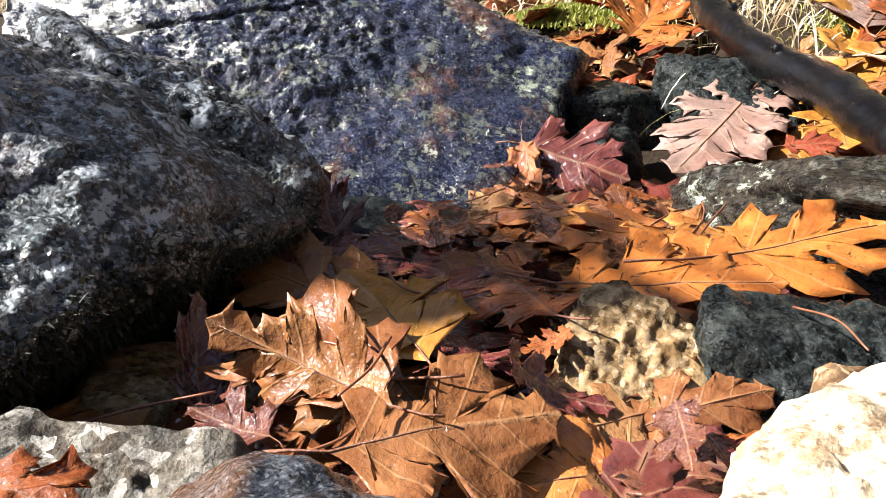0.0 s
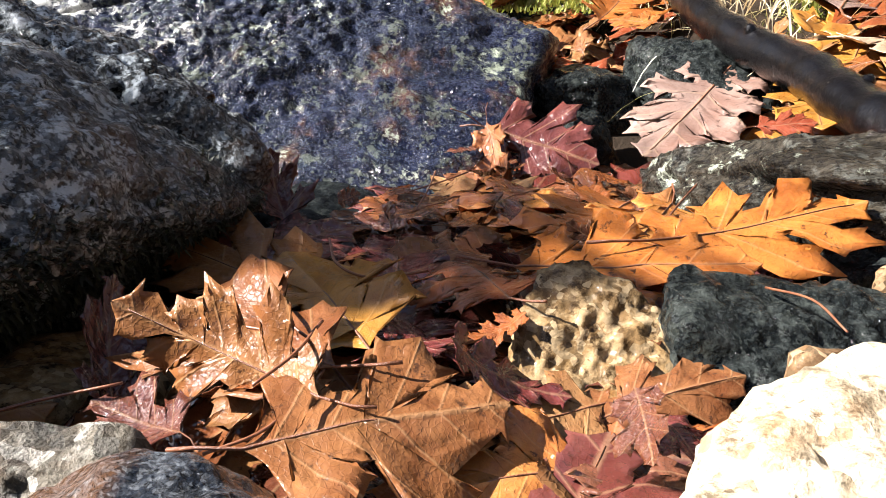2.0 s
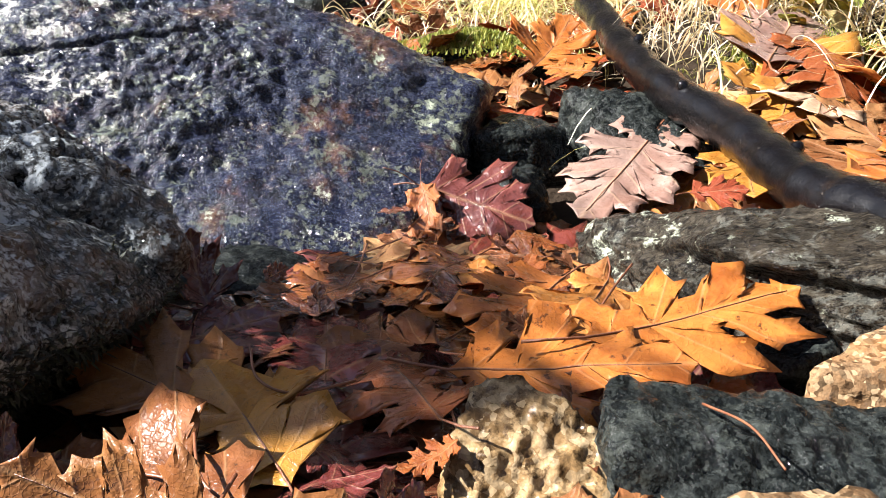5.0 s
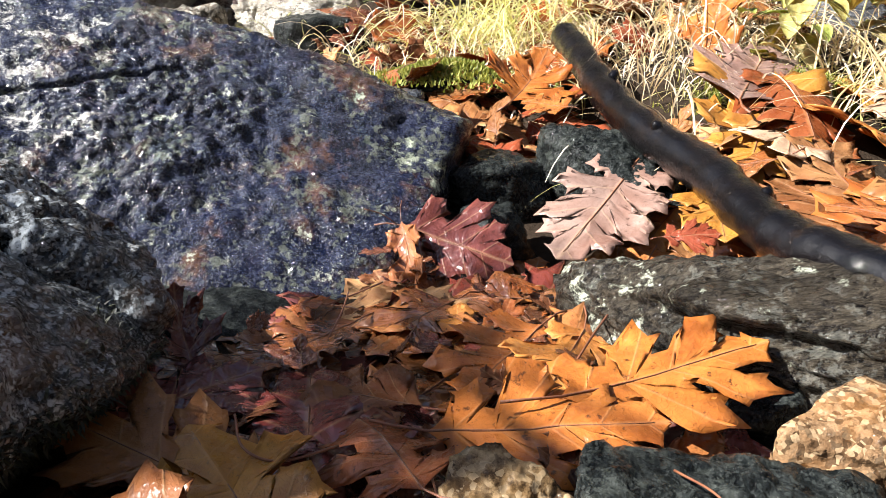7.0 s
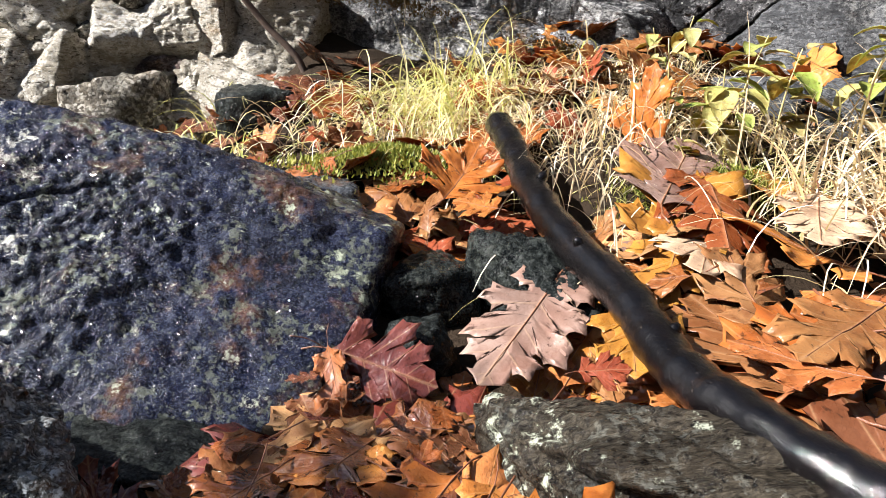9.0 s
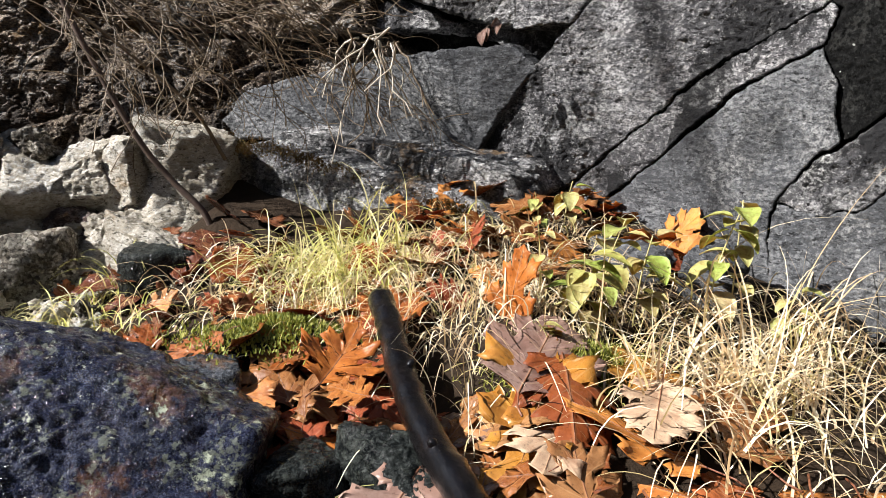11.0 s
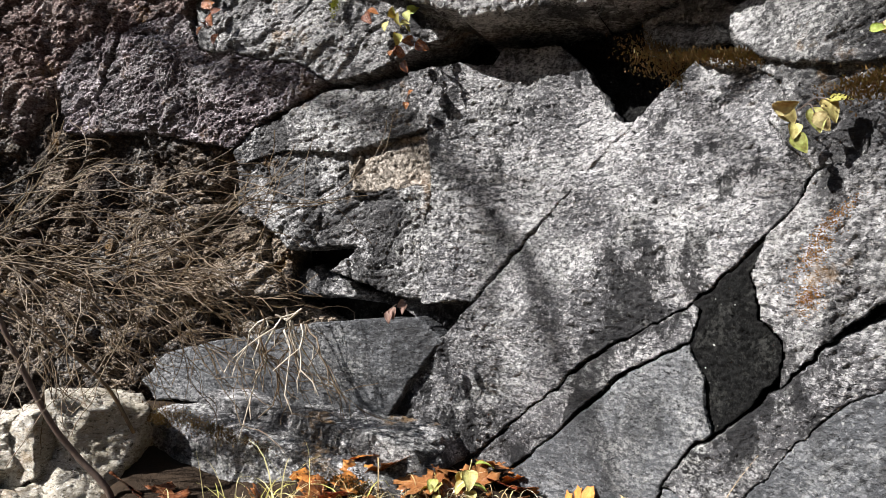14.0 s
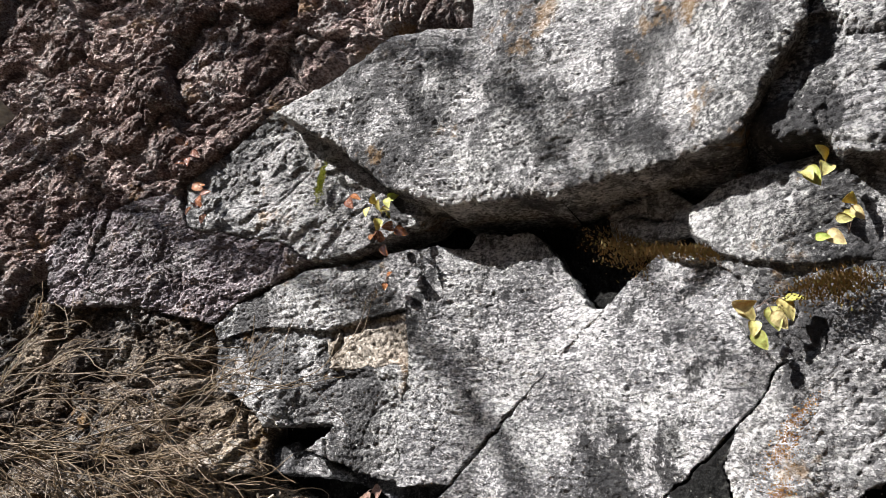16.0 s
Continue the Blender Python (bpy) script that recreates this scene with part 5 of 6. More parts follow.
stalk([(-0.024, 0.325, 0.012), (-0.030, 0.290, 0.014), (-0.041, 0.270, 0.012)], 0.0014, 0.0010, "brown leaf stalk over the front leaves")
stalk([(-0.023, 0.335, -0.005), (-0.023, 0.307, -0.003), (-0.037, 0.271, -0.005), (-0.057, 0.259, -0.008)], 0.0014, 0.0010, "long curved brown leaf stalk over the front leaves")
stalk([(-0.073, 0.349, 0.0), (-0.050, 0.336, 0.003), (-0.034, 0.319, 0.0)], 0.0013, 0.0009, "curved reddish leaf stalk over the front leaves")
stalk([(-0.052, 0.385, 0.008), (-0.038, 0.327, 0.012), (-0.026, 0.313, 0.008)], 0.0013, 0.0010, "bent dark leaf stalk over the front leaves")
stalk([(0.02, 0.43, -0.004), (-0.01, 0.415, -0.002), (-0.028, 0.42, 0.004), (-0.034, 0.44, 0.012)], 0.0014, 0.0012, "bent dark leaf stalk on a yellow leaf")

# ---- grass, moss ----
def blade(base, aim, length, width, droop, steps=7, curl=0.0):
    """A drooping grass blade: a narrow folded strip."""
    base, aim = Vector(base), Vector(aim).normalized()
    side = aim.cross(Vector((0, 0, 1)))
    side = side.normalized() if side.length > 1e-3 else Vector((1, 0, 0))
    flat_dir = Vector((aim.x, aim.y, 0))
    verts, faces = [], []
    p, d = base.copy(), aim.copy()
    for i in range(steps + 1):
        w = width * (1 - (i / steps) ** 1.6) + 0.0002
        verts += [(p - side * w)[:], (p + Vector((0, 0, -0.4 * w)))[:], (p + side * w)[:]]
        p = p + d * (length / steps)
        d = (d + Vector((flat_dir.x * 0.25 * droop, flat_dir.y * 0.25 * droop, -droop * (0.25 + 0.75 * i / steps))) + side * curl).normalized()
    for i in range(steps):
        a = i * 3
        faces += [[a, a + 1, a + 4, a + 3], [a + 1, a + 2, a + 5, a + 4]]
    return verts, faces


def grass(name, label, material, count, centre, spread, length, width, droop, seed, lean=(0, 0), category="grass"):
    r = random.Random(seed)
    pieces = []
    for _ in range(count):
        x, y = centre[0] + r.gauss(0, spread[0]), centre[1] + r.gauss(0, spread[1])
        a = r.uniform(0, 2 * math.pi)
        k = r.uniform(0.1, 1.3)
        pieces.append(blade((x, y, float(ground_height(x, y)) - 0.005), (math.cos(a) * k + lean[0], math.sin(a) * k + lean[1], 1), r.uniform(*length), width * r.uniform(0.7, 1.5), droop * r.uniform(0.4, 1.7), 8, r.gauss(0, 0.17)))
    v, f = joined(pieces)
    return tagged(new(name, mesh_from(name, v, f, material)), label, category, kind="stuff")


grass("sedge_tuft", "green and straw sedge tuft on the bank", SEDGE, 420, (0.31, 1.42), (0.075, 0.045), (0.12, 0.26), 0.0013, 0.6, 1)
grass("straw_grass", "dry curled straw grass below the cliff", STRAW, 800, (0.33, 1.36), (0.14, 0.06), (0.06, 0.17), 0.0011, 0.7, 2)
grass("straw_grass", "dry curled straw grass below the cliff", STRAW, 700, (0.60, 1.20), (0.12, 0.07), (0.05, 0.16), 0.0011, 0.8, 3)
grass("straw_grass", "tall pale dry grass beside the herbs", STRAW, 380, (0.82, 0.92), (0.10, 0.10), (0.10, 0.26), 0.0013, 0.5, 4)
grass("sedge_tuft", "yellow-green grass tuft at the cliff foot", SEDGE, 150, (-0.20, 1.56), (0.07, 0.04), (0.08, 0.18), 0.0014, 0.6, 5)
grass("straw_grass", "thin dry grass stems over the stick", STRAW, 60, (0.42, 1.0), (0.05, 0.08), (0.08, 0.2), 0.0008, 0.5, 6)


grass("straw_grass", "dry pale grass behind the boulder", STRAW, 200, (0.13, 1.46), (0.09, 0.05), (0.05, 0.15), 0.0011, 0.8, 7)
grass("straw_grass", "matted dry grass at the cliff foot", STRAW, 520, (0.60, 1.42), (0.16, 0.05), (0.04, 0.11), 0.0010, 0.9, 8)
grass("straw_grass", "dry grass along the crag foot", STRAW, 110, (-0.25, 1.60), (0.16, 0.04), (0.05, 0.14), 0.0012, 0.8, 16)
grass("sedge_tuft", "small green tuft behind the boulder", SEDGE, 60, (-0.10, 1.42), (0.05, 0.04), (0.05, 0.12), 0.0013, 0.6, 9)
grass("straw_grass", "dense dry grass in front of the herbs", STRAW, 260, (1.02, 1.02), (0.10, 0.07), (0.07, 0.20), 0.0012, 0.7, 14)
grass("moss_grass", "fine green grass under the herbs", SEDGE, 500, (0.62, 1.02), (0.07, 0.05), (0.02, 0.06), 0.0009, 0.4, 15)
grass("straw_grass", "pale seed stalks beside the herbs", STRAW, 46, (0.90, 0.95), (0.09, 0.07), (0.22, 0.40), 0.0012, 0.28, 10)


def moss(label, material, count, centre, spread, seed, height=None, length=(0.006, 0.014)):
    r = random.Random(seed)
    pieces = []
    for _ in range(count):
        x, y = centre[0] + r.gauss(0, spread[0]), centre[1] + r.gauss(0, spread[1])
        z = float(ground_height(x, y)) if height is None else height
        dome = 0.03 * math.exp(-((x - centre[0]) / spread[0]) ** 2 / 2 - ((y - centre[1]) / spread[1]) ** 2 / 2)
        pieces.append(blade((x, y, z + dome - 0.006), (r.gauss(0, 0.5), r.gauss(0, 0.5), 1), r.uniform(*length), 0.0016, 0.3, 2))
    v, f = joined(pieces)
    return tagged(new("moss", mesh_from("moss", v, f, material)), label, "moss", kind="stuff")


moss("bright green moss cushion on the bank", MOSS, 2600, (0.60, 1.02), (0.06, 0.035), 1)
moss("yellow-green moss on the stone", MOSS, 3600, (0.19, 1.25), (0.070, 0.045), 2, 0.122, (0.004, 0.010))


# ---- herbs with yellow-green leaves ----
def ovate(seed):
    r = random.Random(seed)
    rows, cols = 9, 5
    pts, faces = [], []
    for i in range(rows):
        y = i / (rows - 1)
        w = 0.34 * math.sin(math.pi * min(1, y ** 0.7 * 0.97 + 0.02)) ** 0.8 + 0.004
        for c in range(cols):
            x = (c / (cols - 1) * 2 - 1) * w
            pts.append((x, y, 0.25 * abs(x) - 0.45 * (y - 0.3) ** 2 + 0.02 * r.uniform(-1, 1)))
    for i in range(rows - 1):
        for c in range(cols - 1):
            a = i * cols + c
            faces.append([a, a + 1, a + cols + 1, a + cols])
    pts = np.array(pts)
    n = len(pts)
    rim = [i * cols for i in range(rows)] + [(rows - 1) * cols + c for c in range(1, cols)] + [i * cols + cols - 1 for i in range(rows - 2, -1, -1)] + [c for c in range(cols - 2, 0, -1)]
    allf = faces + [[i + n for i in q[::-1]] for q in faces] + [[b, a, a + n, b + n] for a, b in zip(rim, rim[1:] + rim[:1])]
    return mesh_from("herb_leaf", np.vstack([pts, pts - np.array((0, 0, 0.01))]), allf, HERB_LEAF, uv=np.vstack([pts[:, :2], pts[:, :2]]))


OVATE = [ovate(s) for s in range(3)]


def herb(x, y, height, lean, count, size, seed, label="small herb with drooping yellow-green leaves"):
    r = random.Random(seed)
    z = float(ground_height(x, y))
    root = tagged(new("herb"), label, "plant", "herbs on the bank")
    root.location = (x, y, z)
    line = bend([(0, 0, -0.01), (lean[0] * 0.4, lean[1] * 0.4, height * 0.55), (lean[0], lean[1], height)], 5)
    part("stem", mesh_from("herb_stem", *tube([p[:] for p in line], [0.0016 - 0.0008 * i / len(line) for i in range(len(line))], 5), SEDGE), root)
    for k in range(count):
        p = line[min(len(line) - 1, 3 + int((len(line) - 3) * k / count))]
        a = r.uniform(0, 2 * math.pi) if k else -1.6
        d = Vector((math.cos(a), math.sin(a), r.uniform(-0.7, 0.35))).normalized()
        s = size * r.uniform(0.7, 1.2)
        xa = d.cross(Vector((0, 0, 1))).normalized()
        m = Matrix((xa, d, xa.cross(d))).transposed().to_4x4()
        ob = part("leaf", OVATE[k % 3], root)
        ob.matrix_local = Matrix.Translation(p + d * 0.008) @ m @ Matrix.Diagonal((s, s, s, 1))
    return root


for n, (x, y, h, lx, ly, c, s) in enumerate(((0.66, 1.12, 0.13, -0.02, -0.03, 11, 0.07), (0.70, 1.16, 0.16, 0.03, -0.02, 11, 0.07), (0.74, 1.11, 0.15, 0.0, -0.04, 10, 0.065), (0.62, 1.21, 0.13, -0.02, -0.02, 6, 0.045),
                                             (0.58, 1.04, 0.06, -0.03, 0.0, 7, 0.045), (0.86, 1.10, 0.20, 0.03, -0.03, 11, 0.068), (0.93, 1.13, 0.20, -0.02, -0.03, 11, 0.068), (0.98, 1.06, 0.10, 0.0, -0.03, 6, 0.05),
                                             (0.76, 1.46, 0.09, 0.0, -0.03, 7, 0.05), (0.70, 1.44, 0.07, -0.02, -0.02, 5, 0.045))):
    herb(x, y, h, (lx, ly), c, s * 0.8, n + 3)


# ---- bare shrub at the cliff foot ----
shrub = tagged(new("shrub"), "leafless many-twigged shrub growing at the cliff foot", "shrub")


def stem(points, r0, r1, material, name="stem", label=""):
    line = bend(points, 7)
    return part(name, mesh_from(name, *tube([p[:] for p in line], [r0 + (r1 - r0) * i / len(line) for i in range(len(line))], 8), material), shrub, label)


stem([(0.075, 1.69, 0.15), (0.062, 1.69, 0.24), (-0.01, 1.70, 0.32), (-0.075, 1.70, 0.41), (-0.18, 1.70, 0.62), (-0.27, 1.71, 0.86), (-0.34, 1.72, 1.05)], 0.0075, 0.0045, STEM_BARK)
stem([(0.10, 1.71, 0.36), (0.04, 1.70, 0.46), (-0.06, 1.70, 0.55), (-0.18, 1.70, 0.645), (-0.35, 1.70, 0.76)], 0.0042, 0.003, TWIG_BARK)
tr = random.Random(4)


def branch(p, d, length, radius, depth, twigs):
    pts, q = [p.copy()], p.copy()
    d = d.normalized()
    steps = 6
    for i in range(steps):
        d = (d + Vector((tr.gauss(0, 0.2), tr.gauss(0, 0.1), tr.gauss(-0.03, 0.2)))).normalized()
        q = q + d * length / steps
        pts.append(q.copy())
        if depth and i > 0 and tr.random() < 0.75:
            branch(q, (d + Vector((tr.gauss(0.1, 0.5), tr.gauss(0, 0.3), tr.gauss(0, 0.45)))), length * tr.uniform(0.35, 0.65), radius * 0.6, depth - 1, twigs)
    twigs.append(tube([a[:] for a in pts], [max(0.0009, radius * (1 - 0.7 * i / steps)) for i in range(steps + 1)], 4, False))


for k in range(24):
    start = Vector((-0.24 + tr.gauss(0, 0.12), 1.75 + tr.gauss(0, 0.04), 0.73 + tr.gauss(0, 0.06)))
    made = []
    branch(start, Vector((1.0, -0.12, tr.gauss(-0.18, 0.35))), tr.uniform(0.22, 0.48), 0.0017, 2, made)
    part("twig", mesh_from("twig", *joined(made), TWIG_BARK), shrub, "fine grey-brown bare twig")
PALE_TWIG = plain("pale_grey_twig_bark", (0.30, 0.26, 0.20), (0.55, 0.49, 0.40), 40, 0.6)
for k in range(15):
    q = Vector((0.40 + tr.gauss(0, 0.03), 1.63 + tr.gauss(0, 0.02), 0.62 + tr.gauss(0, 0.012)))
    aim = Vector((tr.uniform(-0.17, 0.19), tr.uniform(-0.10, 0.02), tr.uniform(-0.24, -0.10)))
    made, pts = [], [q.copy()]
    for i in range(7):
        q = q + aim / 7 + Vector((tr.gauss(0, 0.008), tr.gauss(0, 0.006), tr.gauss(0.004 * (3 - i), 0.006)))
        pts.append(q.copy())
        if i in (2, 4) and tr.random() < 0.7:
            side = Vector((tr.gauss(0, 0.03), tr.gauss(-0.01, 0.01), tr.uniform(-0.07, -0.02)))
            made.append(tube([q[:], (q + side * 0.5 + Vector((tr.gauss(0, 0.006), 0, 0.003)))[:], (q + side)[:]], [0.0016, 0.0013, 0.0008], 4, False))
    made.append(tube([a[:] for a in pts], [0.0026 - 0.0014 * i / 7 for i in range(8)], 5, False))
    part("twig", mesh_from("twig", *joined(made), PALE_TWIG if k % 3 else TWIG_BARK), shrub, "pale drooping bare twig")
for k in range(16):
    start = Vector((-0.02 + tr.gauss(0, 0.10), 1.72 + tr.gauss(0, 0.04), 0.70 + tr.gauss(0, 0.05)))
    made = []
    branch(start, Vector((1.0, -0.10, tr.gauss(0.0, 0.4))), tr.uniform(0.2, 0.42), 0.0019, 2, made)
    part("twig", mesh_from("twig", *joined(made), TWIG_BARK), shrub, "fine grey-brown bare twig")


# ---- unseen leafless sapling added up the slope, so its twigs dapple the leaf bed ----
sapling = tagged(new("sapling"), "unseen leafless sapling with thin crossing twigs, added for its shade", "tree")
heart = Vector((-0.035, 0.52, 0.0)) + SUN * 2.0
foot = Vector((heart.x - 0.90, heart.y - 0.04, -0.06))
line = bend([foot, foot + Vector((0.01, 0.02, 0.8)), foot + Vector((0.0, 0.05, 1.6)), foot + Vector((-0.05, 0.02, 2.6))], 8)
part("trunk", mesh_from("trunk", *tube([p[:] for p in line], [0.016 - 0.010 * i / len(line) for i in range(len(line))], 10), STEM_BARK), sapling)
across = SUN.cross(Vector((0, 1, 0))).normalized()
sr = random.Random(12)
for k in range(34):
    b, c = sr.uniform(-0.095, 0.085), sr.gauss(0, 0.10)
    mid = heart + across * b + SUN * c
    run = sr.gauss(0, 0.14)
    root = foot + Vector((0, 0.04, 1.75 + 0.25 * sr.random()))
    line = bend([root, mid + Vector((0, -0.14, 0)) - across * run * 0.2, mid, mid + Vector((0, 0.12, 0)) + across * run * 0.15 + SUN * sr.gauss(0, 0.05), mid + Vector((0, 0.24, 0)) + across * run * 0.3], 6)
    part("branch", mesh_from("branch", *tube([p[:] for p in line], [0.0056 - 0.0030 * i / len(line) for i in range(len(line))], 5), TWIG_BARK), sapling)


# ---- a bare tree up the slope, whose limbs throw soft bands of shade on the face ----
tree = tagged(new("tree"), "bare grey-barked tree standing up the slope towards the sun", "tree")


def sunward(u, v, far):
    return Vector(on_cliff(u, v, cliff_base(u)).tolist()) + SUN * far


trunk_foot = Vector((-6.4, 4.2, -0.06))
line = bend([trunk_foot, trunk_foot + Vector((0.1, 0.0, 2.5)), trunk_foot + Vector((0.0, 0.05, 5.0)), trunk_foot + Vector((0.1, 0.0, 8.0))], 6)
part("trunk", mesh_from("trunk", *tube([p[:] for p in line], [0.16 - 0.10 * i / len(line) for i in range(len(line))], 12), STEM_BARK), tree)
lr = random.Random(6)
for knots, r0 in ((((-1.7, 1.75), (-0.75, 1.30), (-0.15, 1.10), (0.12, 0.92), (0.30, 0.70), (0.36, 0.50)), 0.036), (((-1.8, 2.35), (-0.6, 1.90), (0.05, 1.62), (0.40, 1.42), (0.66, 1.02), (0.80, 0.86)), 0.034)):
    far = lr.uniform(6.2, 7.4)
    line = bend([trunk_foot + Vector((0, 0, knots[0][1] + 4.4))] + [sunward(u, v, far) for u, v in knots], 6)
    limb = part("limb", mesh_from("limb", *tube([p[:] for p in line], [r0 - 0.7 * r0 * i / len(line) for i in range(len(line))], 8), STEM_BARK), tree)
    for k in range(7):
        p = line[lr.randrange(len(line) // 3, len(line))]
        q = p + Vector((lr.gauss(0, 0.15), lr.gauss(-0.25, 0.2), lr.gauss(-0.1, 0.3)))
        part("twig", mesh_from("twig", *tube([a[:] for a in bend([p, p.lerp(q, 0.5) + Vector((0, 0, 0.04)), q], 4)], [0.016 - 0.0014 * i for i in range(9)], 5), STEM_BARK), tree)


# ---- moss cushions on rock, small plants rooted in the cliff ----
def cushion(centre, along, out, count, size, material, label, seed, length=0.009, width=0.0014):
    """Moss on a slope: short blades pointing out of the rock over an oval patch."""
    r = random.Random(seed)
    c, a, o = Vector(centre), Vector(along), Vector(out).normalized()
    b = o.cross(a).normalized() * size
    pieces = []
    for _ in range(count):
        x, y = r.gauss(0, 0.45), r.gauss(0, 0.45)
        dome = size * 0.35 * math.exp(-1.5 * (x * x + y * y))
        p = c + a * x + b * y + o * (dome - 0.004)
        pieces.append(blade(p, o + Vector((r.gauss(0, 0.45), r.gauss(0, 0.45), r.gauss(0.1, 0.45))), r.uniform(0.45, 1.0) * length, width, 0.3, 2))
    v, f = joined(pieces)
    return tagged(new("moss", mesh_from("moss", v, f, material)), label, "moss", kind="stuff")


BOULDER_MOSS = island("dark_green_moss", [(0.0, (0.020, 0.026, 0.005)), (0.6, (0.055, 0.062, 0.010)), (1.0, (0.11, 0.11, 0.02))], 0.7, 0.15)
for n, (x, y, z, c) in enumerate(((-0.168, 0.372, 0.072, 900), (-0.176, 0.362, 0.068, 700), (-0.186, 0.348, 0.060, 700), (-0.180, 0.335, 0.050, 600), (-0.176, 0.318, 0.040, 600))):
    cushion((x, y, z), (0.0, 0.011, 0.004), (0.5, -0.4, 0.75), c, 0.011, BOULDER_MOSS, "dark green moss tuft on the boulder", n + 1, 0.0035, 0.0005)
# wet moss coloured near black, so it also stands for the undercut's shade
SHADE_MOSS = island("moss_with_lip_shade", [(0.0, (0.003, 0.004, 0.0015)), (0.7, (0.009, 0.012, 0.004)), (1.0, (0.030, 0.034, 0.010))], 0.7, 0.1)
mr = random.Random(31)
pieces = []
faces_at = np.empty(len(undercut.data.polygons) * 3)
faces_out = np.empty(len(undercut.data.polygons) * 3)
undercut.data.polygons.foreach_get("center", faces_at)
undercut.data.polygons.foreach_get("normal", faces_out)
faces_at, faces_out = faces_at.reshape(-1, 3), faces_out.reshape(-1, 3)
# faces below the lip line, where the undercut lies in shade
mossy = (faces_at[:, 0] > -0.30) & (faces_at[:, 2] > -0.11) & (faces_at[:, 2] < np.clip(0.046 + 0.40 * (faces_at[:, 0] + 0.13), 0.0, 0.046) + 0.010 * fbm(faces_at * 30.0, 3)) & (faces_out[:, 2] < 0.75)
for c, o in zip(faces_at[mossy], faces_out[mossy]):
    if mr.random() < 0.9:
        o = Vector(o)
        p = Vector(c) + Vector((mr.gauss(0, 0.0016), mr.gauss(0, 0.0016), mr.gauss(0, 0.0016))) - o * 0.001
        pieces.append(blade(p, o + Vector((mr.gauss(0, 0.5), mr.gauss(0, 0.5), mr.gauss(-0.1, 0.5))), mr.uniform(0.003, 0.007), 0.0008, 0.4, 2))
tagged(new("moss", mesh_from("moss", *joined(pieces), SHADE_MOSS)), "wet moss under the lip of the boulder, near black in place of its shade", "moss", kind="stuff")
def on_face(u, v, off):
    return tuple(float(c) for c in on_cliff(u, v, cliff_base(u) + off))


cushion(on_face(0.699, 1.122, 0.044), (0.09, -0.08, -0.01), (-0.6, -0.65, 0.45), 1500, 0.02, RUST_MOSS, "rust-brown moss along a rock ledge", 4)
cushion(on_face(0.567, 1.155, 0.004), (0.06, -0.055, -0.04), (-0.6, -0.65, 0.45), 1300, 0.05, RUST_MOSS, "dark rusty moss in the recess", 14)
cushion(on_face(0.927, 1.022, 0.064), (0.06, -0.05, 0.01), (-0.6, -0.65, 0.45), 1200, 0.035, RUST_MOSS, "yellow-brown moss on a rock step", 5)
cushion(on_face(-0.26, 1.417, 0.054000000000000006), (0.005, -0.004, 0.05), (-0.6, -0.65, 0.45), 500, 0.012, MOSS, "moss strip beside the overhanging slab", 6)
cushion(on_face(-0.364, 0.366, 0.304), (0.12, -0.09, -0.03), (-0.6, -0.65, 0.45), 1300, 0.02, RUST_MOSS, "brown moss on the low ledge", 7)
cushion(on_face(-0.489, 0.376, 0.324), (0.06, -0.05, 0.0), (-0.6, -0.65, 0.45), 700, 0.02, RUST_MOSS, "brown moss on the low ledge", 8)
cushion(on_face(0.005, 0.284, 0.28400000000000003), (0.08, -0.06, -0.02), (-0.6, -0.65, 0.45), 900, 0.025, RUST_MOSS, "brown moss under the low ledge", 9)
cushion(on_face(0.837, 0.769, 0.07400000000000001), (0.03, -0.025, 0.05), (-0.6, -0.65, 0.45), 500, 0.02, OCHRE_LICHEN, "orange-ochre lichen patch on the slab", 10, 0.003, 0.0010)
cushion(on_face(0.831, 0.703, 0.07400000000000001), (0.012, -0.01, 0.03), (-0.6, -0.65, 0.45), 500, 0.02, OCHRE_LICHEN, "orange-ochre lichen patch on the slab", 11, 0.003, 0.0010)
cushion(on_face(0.862, 0.821, 0.07400000000000001), (0.03, -0.025, 0.04), (-0.6, -0.65, 0.45), 300, 0.012, OCHRE_LICHEN, "orange-ochre lichen patch on the slab", 12, 0.003, 0.0010)


def sprig(base, tips, size, material, label, seed):
    """A few ovate leaves on a thin stem that leaves the rock at base."""
    r = random.Random(seed)
    b = Vector(base)
    root = tagged(new("vine"), label, "plant", "small plants on the cliff")
    root.location = b
    for k, tip in enumerate(tips):
        t = Vector(tip) - b
        line = bend([(0, 0, 0), (t * 0.5 + Vector((0, -0.01, 0.012)))[:], t[:]], 4)
        part("stem", mesh_from("vine_stem", *tube([p[:] for p in line], [0.0008] * len(line), 4), STEM_BARK), root)
        for q in range(2):
            p = line[-1 - 2 * q]
            d = Vector((r.uniform(-0.6, 0.6), -0.35, r.uniform(-0.9, 0.3))).normalized()
            z = (OUT + Vector((r.gauss(0, 0.4), 0, r.gauss(0.2, 0.4)))).normalized()
            x = d.cross(z).normalized()
            m = Matrix((x, d, x.cross(d))).transposed().to_4x4()
            ob = part("leaf", OVATE[(k + q) % 3], root)
            ob.material_slots[0].link = "OBJECT"
            ob.material_slots[0].material = material
            w = size * r.uniform(0.75, 1.2)
            ob.matrix_local = Matrix.Translation(p) @ m @ Matrix.Diagonal((w, w, w, 1))
    return root


def climber(u, v, off, tips, size, material, label, seed):
    """A sprig on the face; tips are given along the face, up it and out of it."""
    b = Vector(on_face(u, v, off))
    return sprig(b, [b + ALONG * a + Vector((0, 0, c)) + OUT * o for a, c, o in tips], size, material, label, seed)


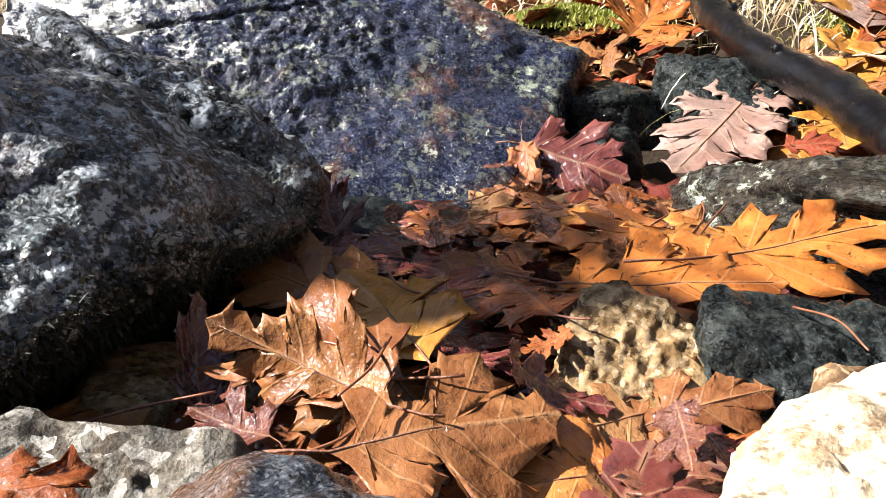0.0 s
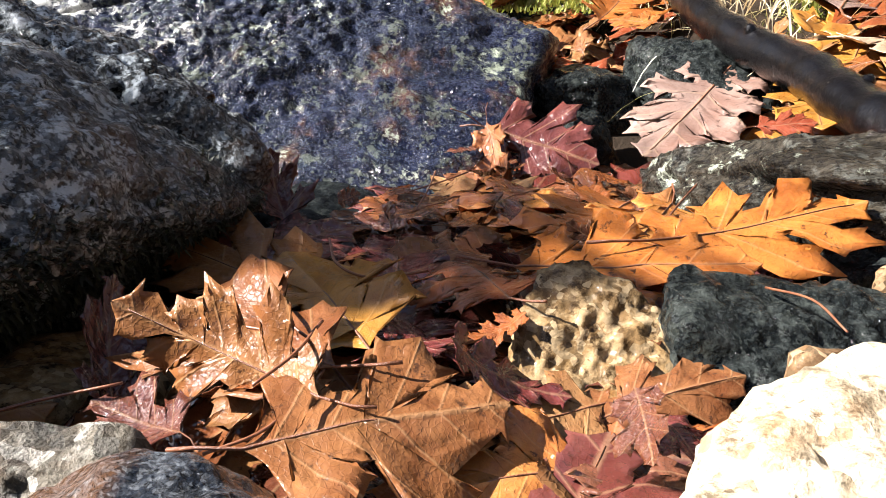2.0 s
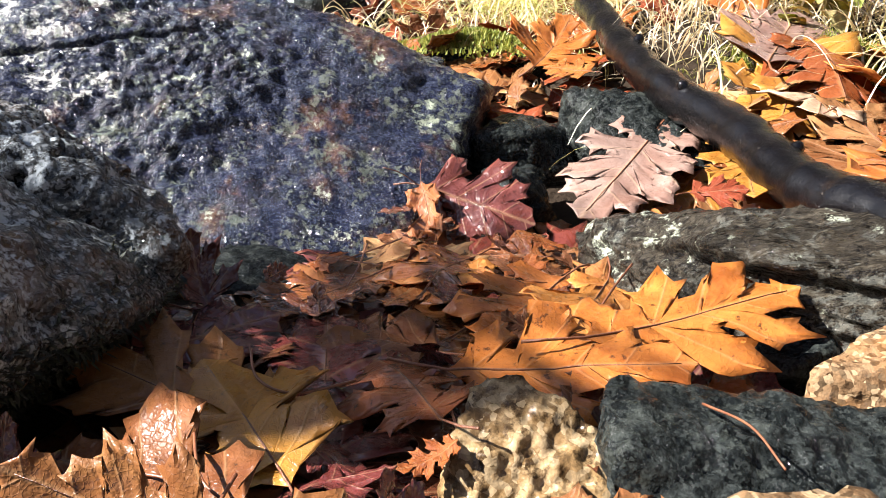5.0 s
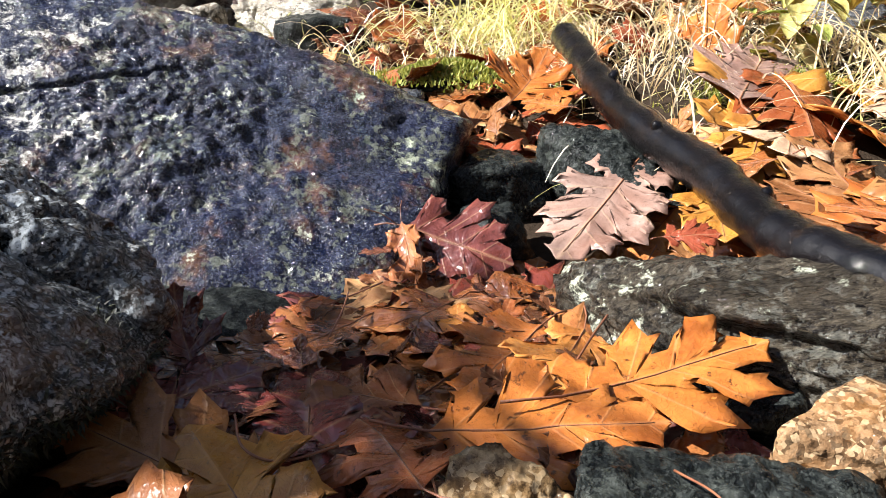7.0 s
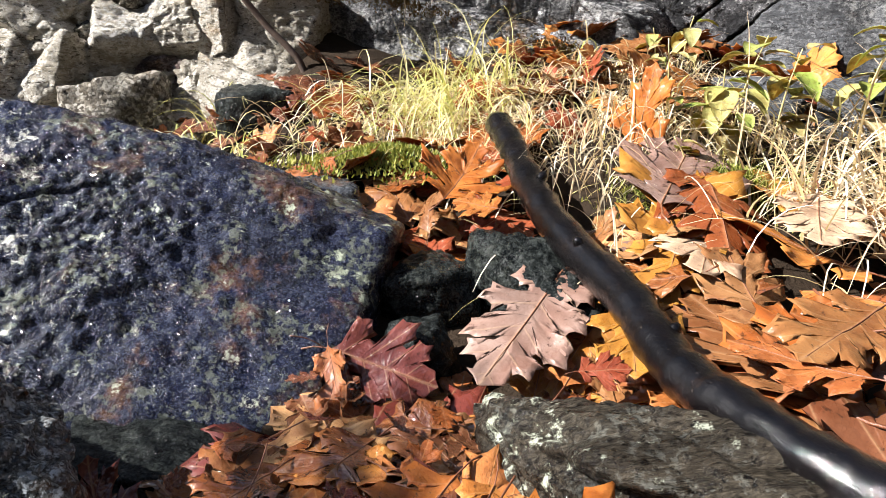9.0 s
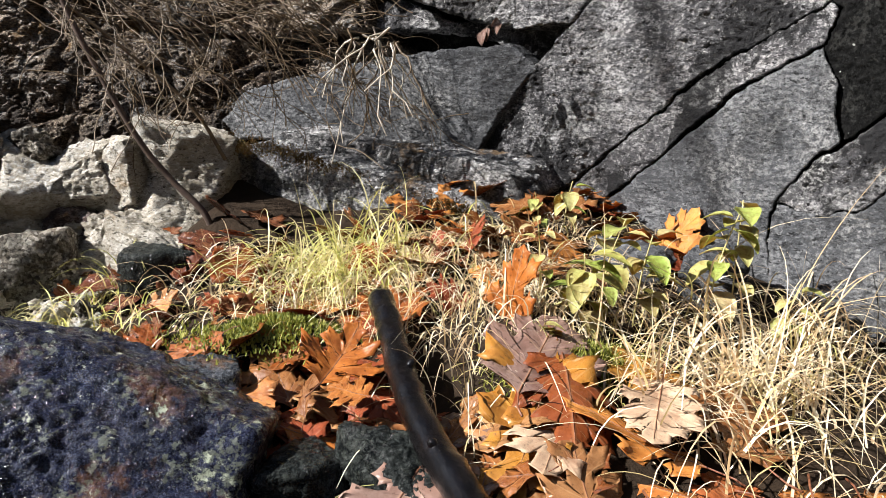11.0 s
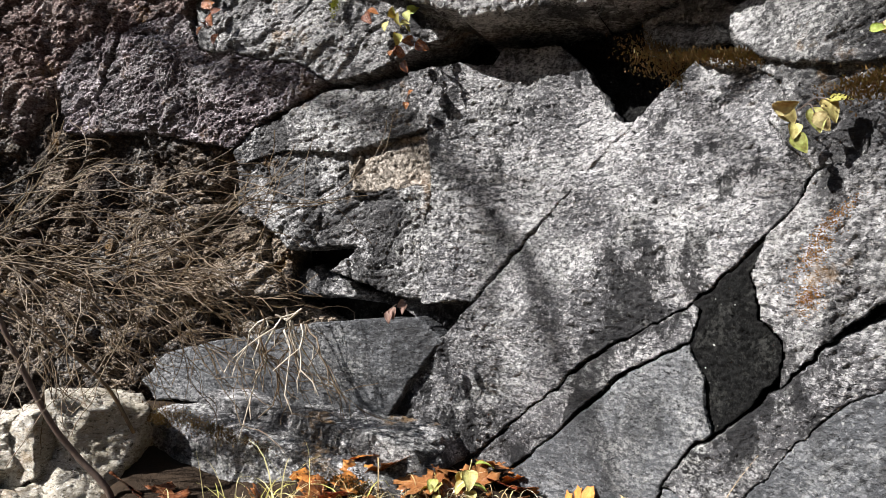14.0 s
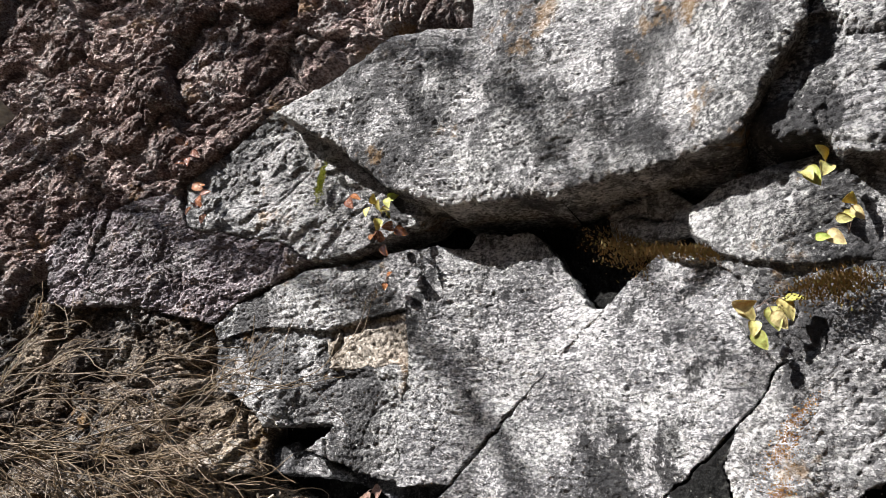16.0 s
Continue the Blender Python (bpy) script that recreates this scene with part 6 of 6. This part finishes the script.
climber(-0.705, 1.543, 0.036, [(-0.02, 0.03, 0.03), (0.02, 0.0, 0.04), (0.0, -0.03, 0.04)], 0.035, WET_LEAF, "withered red-brown vine leaves hanging on rock", 1)
climber(-0.657, 1.403, 0.036, [(-0.02, 0.03, 0.03), (0.02, 0.0, 0.04), (0.0, -0.03, 0.04)], 0.035, WET_LEAF, "withered red-brown vine leaves hanging on rock", 2)
climber(-0.63, 1.342, 0.036, [(-0.02, 0.03, 0.03), (0.02, 0.0, 0.04)], 0.03, WET_LEAF, "withered red-brown vine leaves hanging on rock", 8)
climber(-0.035, 1.25, 0.066, [(-0.02, 0.0, 0.03), (0.03, 0.01, 0.03), (0.0, -0.03, 0.03)], 0.036, WET_LEAF, "withered red vine leaves below the overhang", 3)
climber(-0.044, 1.144, 0.036, [(0.0, -0.01, 0.02)], 0.03, WET_LEAF, "single withered leaf on the rock", 9)
climber(-0.16, 1.357, 0.046, [(0.0, 0.0, 0.03)], 0.036, WET_LEAF, "single rusty leaf beside the green plant", 10)
climber(-0.053, 1.32, 0.056, [(-0.03, 0.0, 0.04), (0.02, 0.02, 0.04), (0.03, -0.02, 0.04), (0.0, -0.03, 0.04)], 0.036, HERB_LEAF, "small green-leaved plant below the overhang", 4)
climber(0.804, 0.995, 0.066, [(-0.03, 0.0, 0.04), (0.03, -0.01, 0.04), (0.0, -0.04, 0.04), (0.05, 0.01, 0.03)], 0.036, HERB_LEAF, "yellow-leaved plant in a rock crack", 5)
climber(0.951, 1.099, 0.08600000000000001, [(-0.05, -0.02, 0.06), (0.0, 0.03, 0.06), (-0.02, 0.01, 0.06)], 0.030, HERB_LEAF, "yellow-green plant rooted on the rock step", 6)
climber(0.91, 1.209, 0.066, [(-0.02, 0.0, 0.03), (0.02, 0.01, 0.03)], 0.035, HERB_LEAF, "small yellow-green sprig on pale rock", 11)
climber(-0.004, 0.642, 0.10600000000000001, [(-0.01, 0.0, 0.03), (0.03, 0.015, 0.03)], 0.032, PALE_LEAF, "pinkish fallen leaf and sprig in the crack", 7)
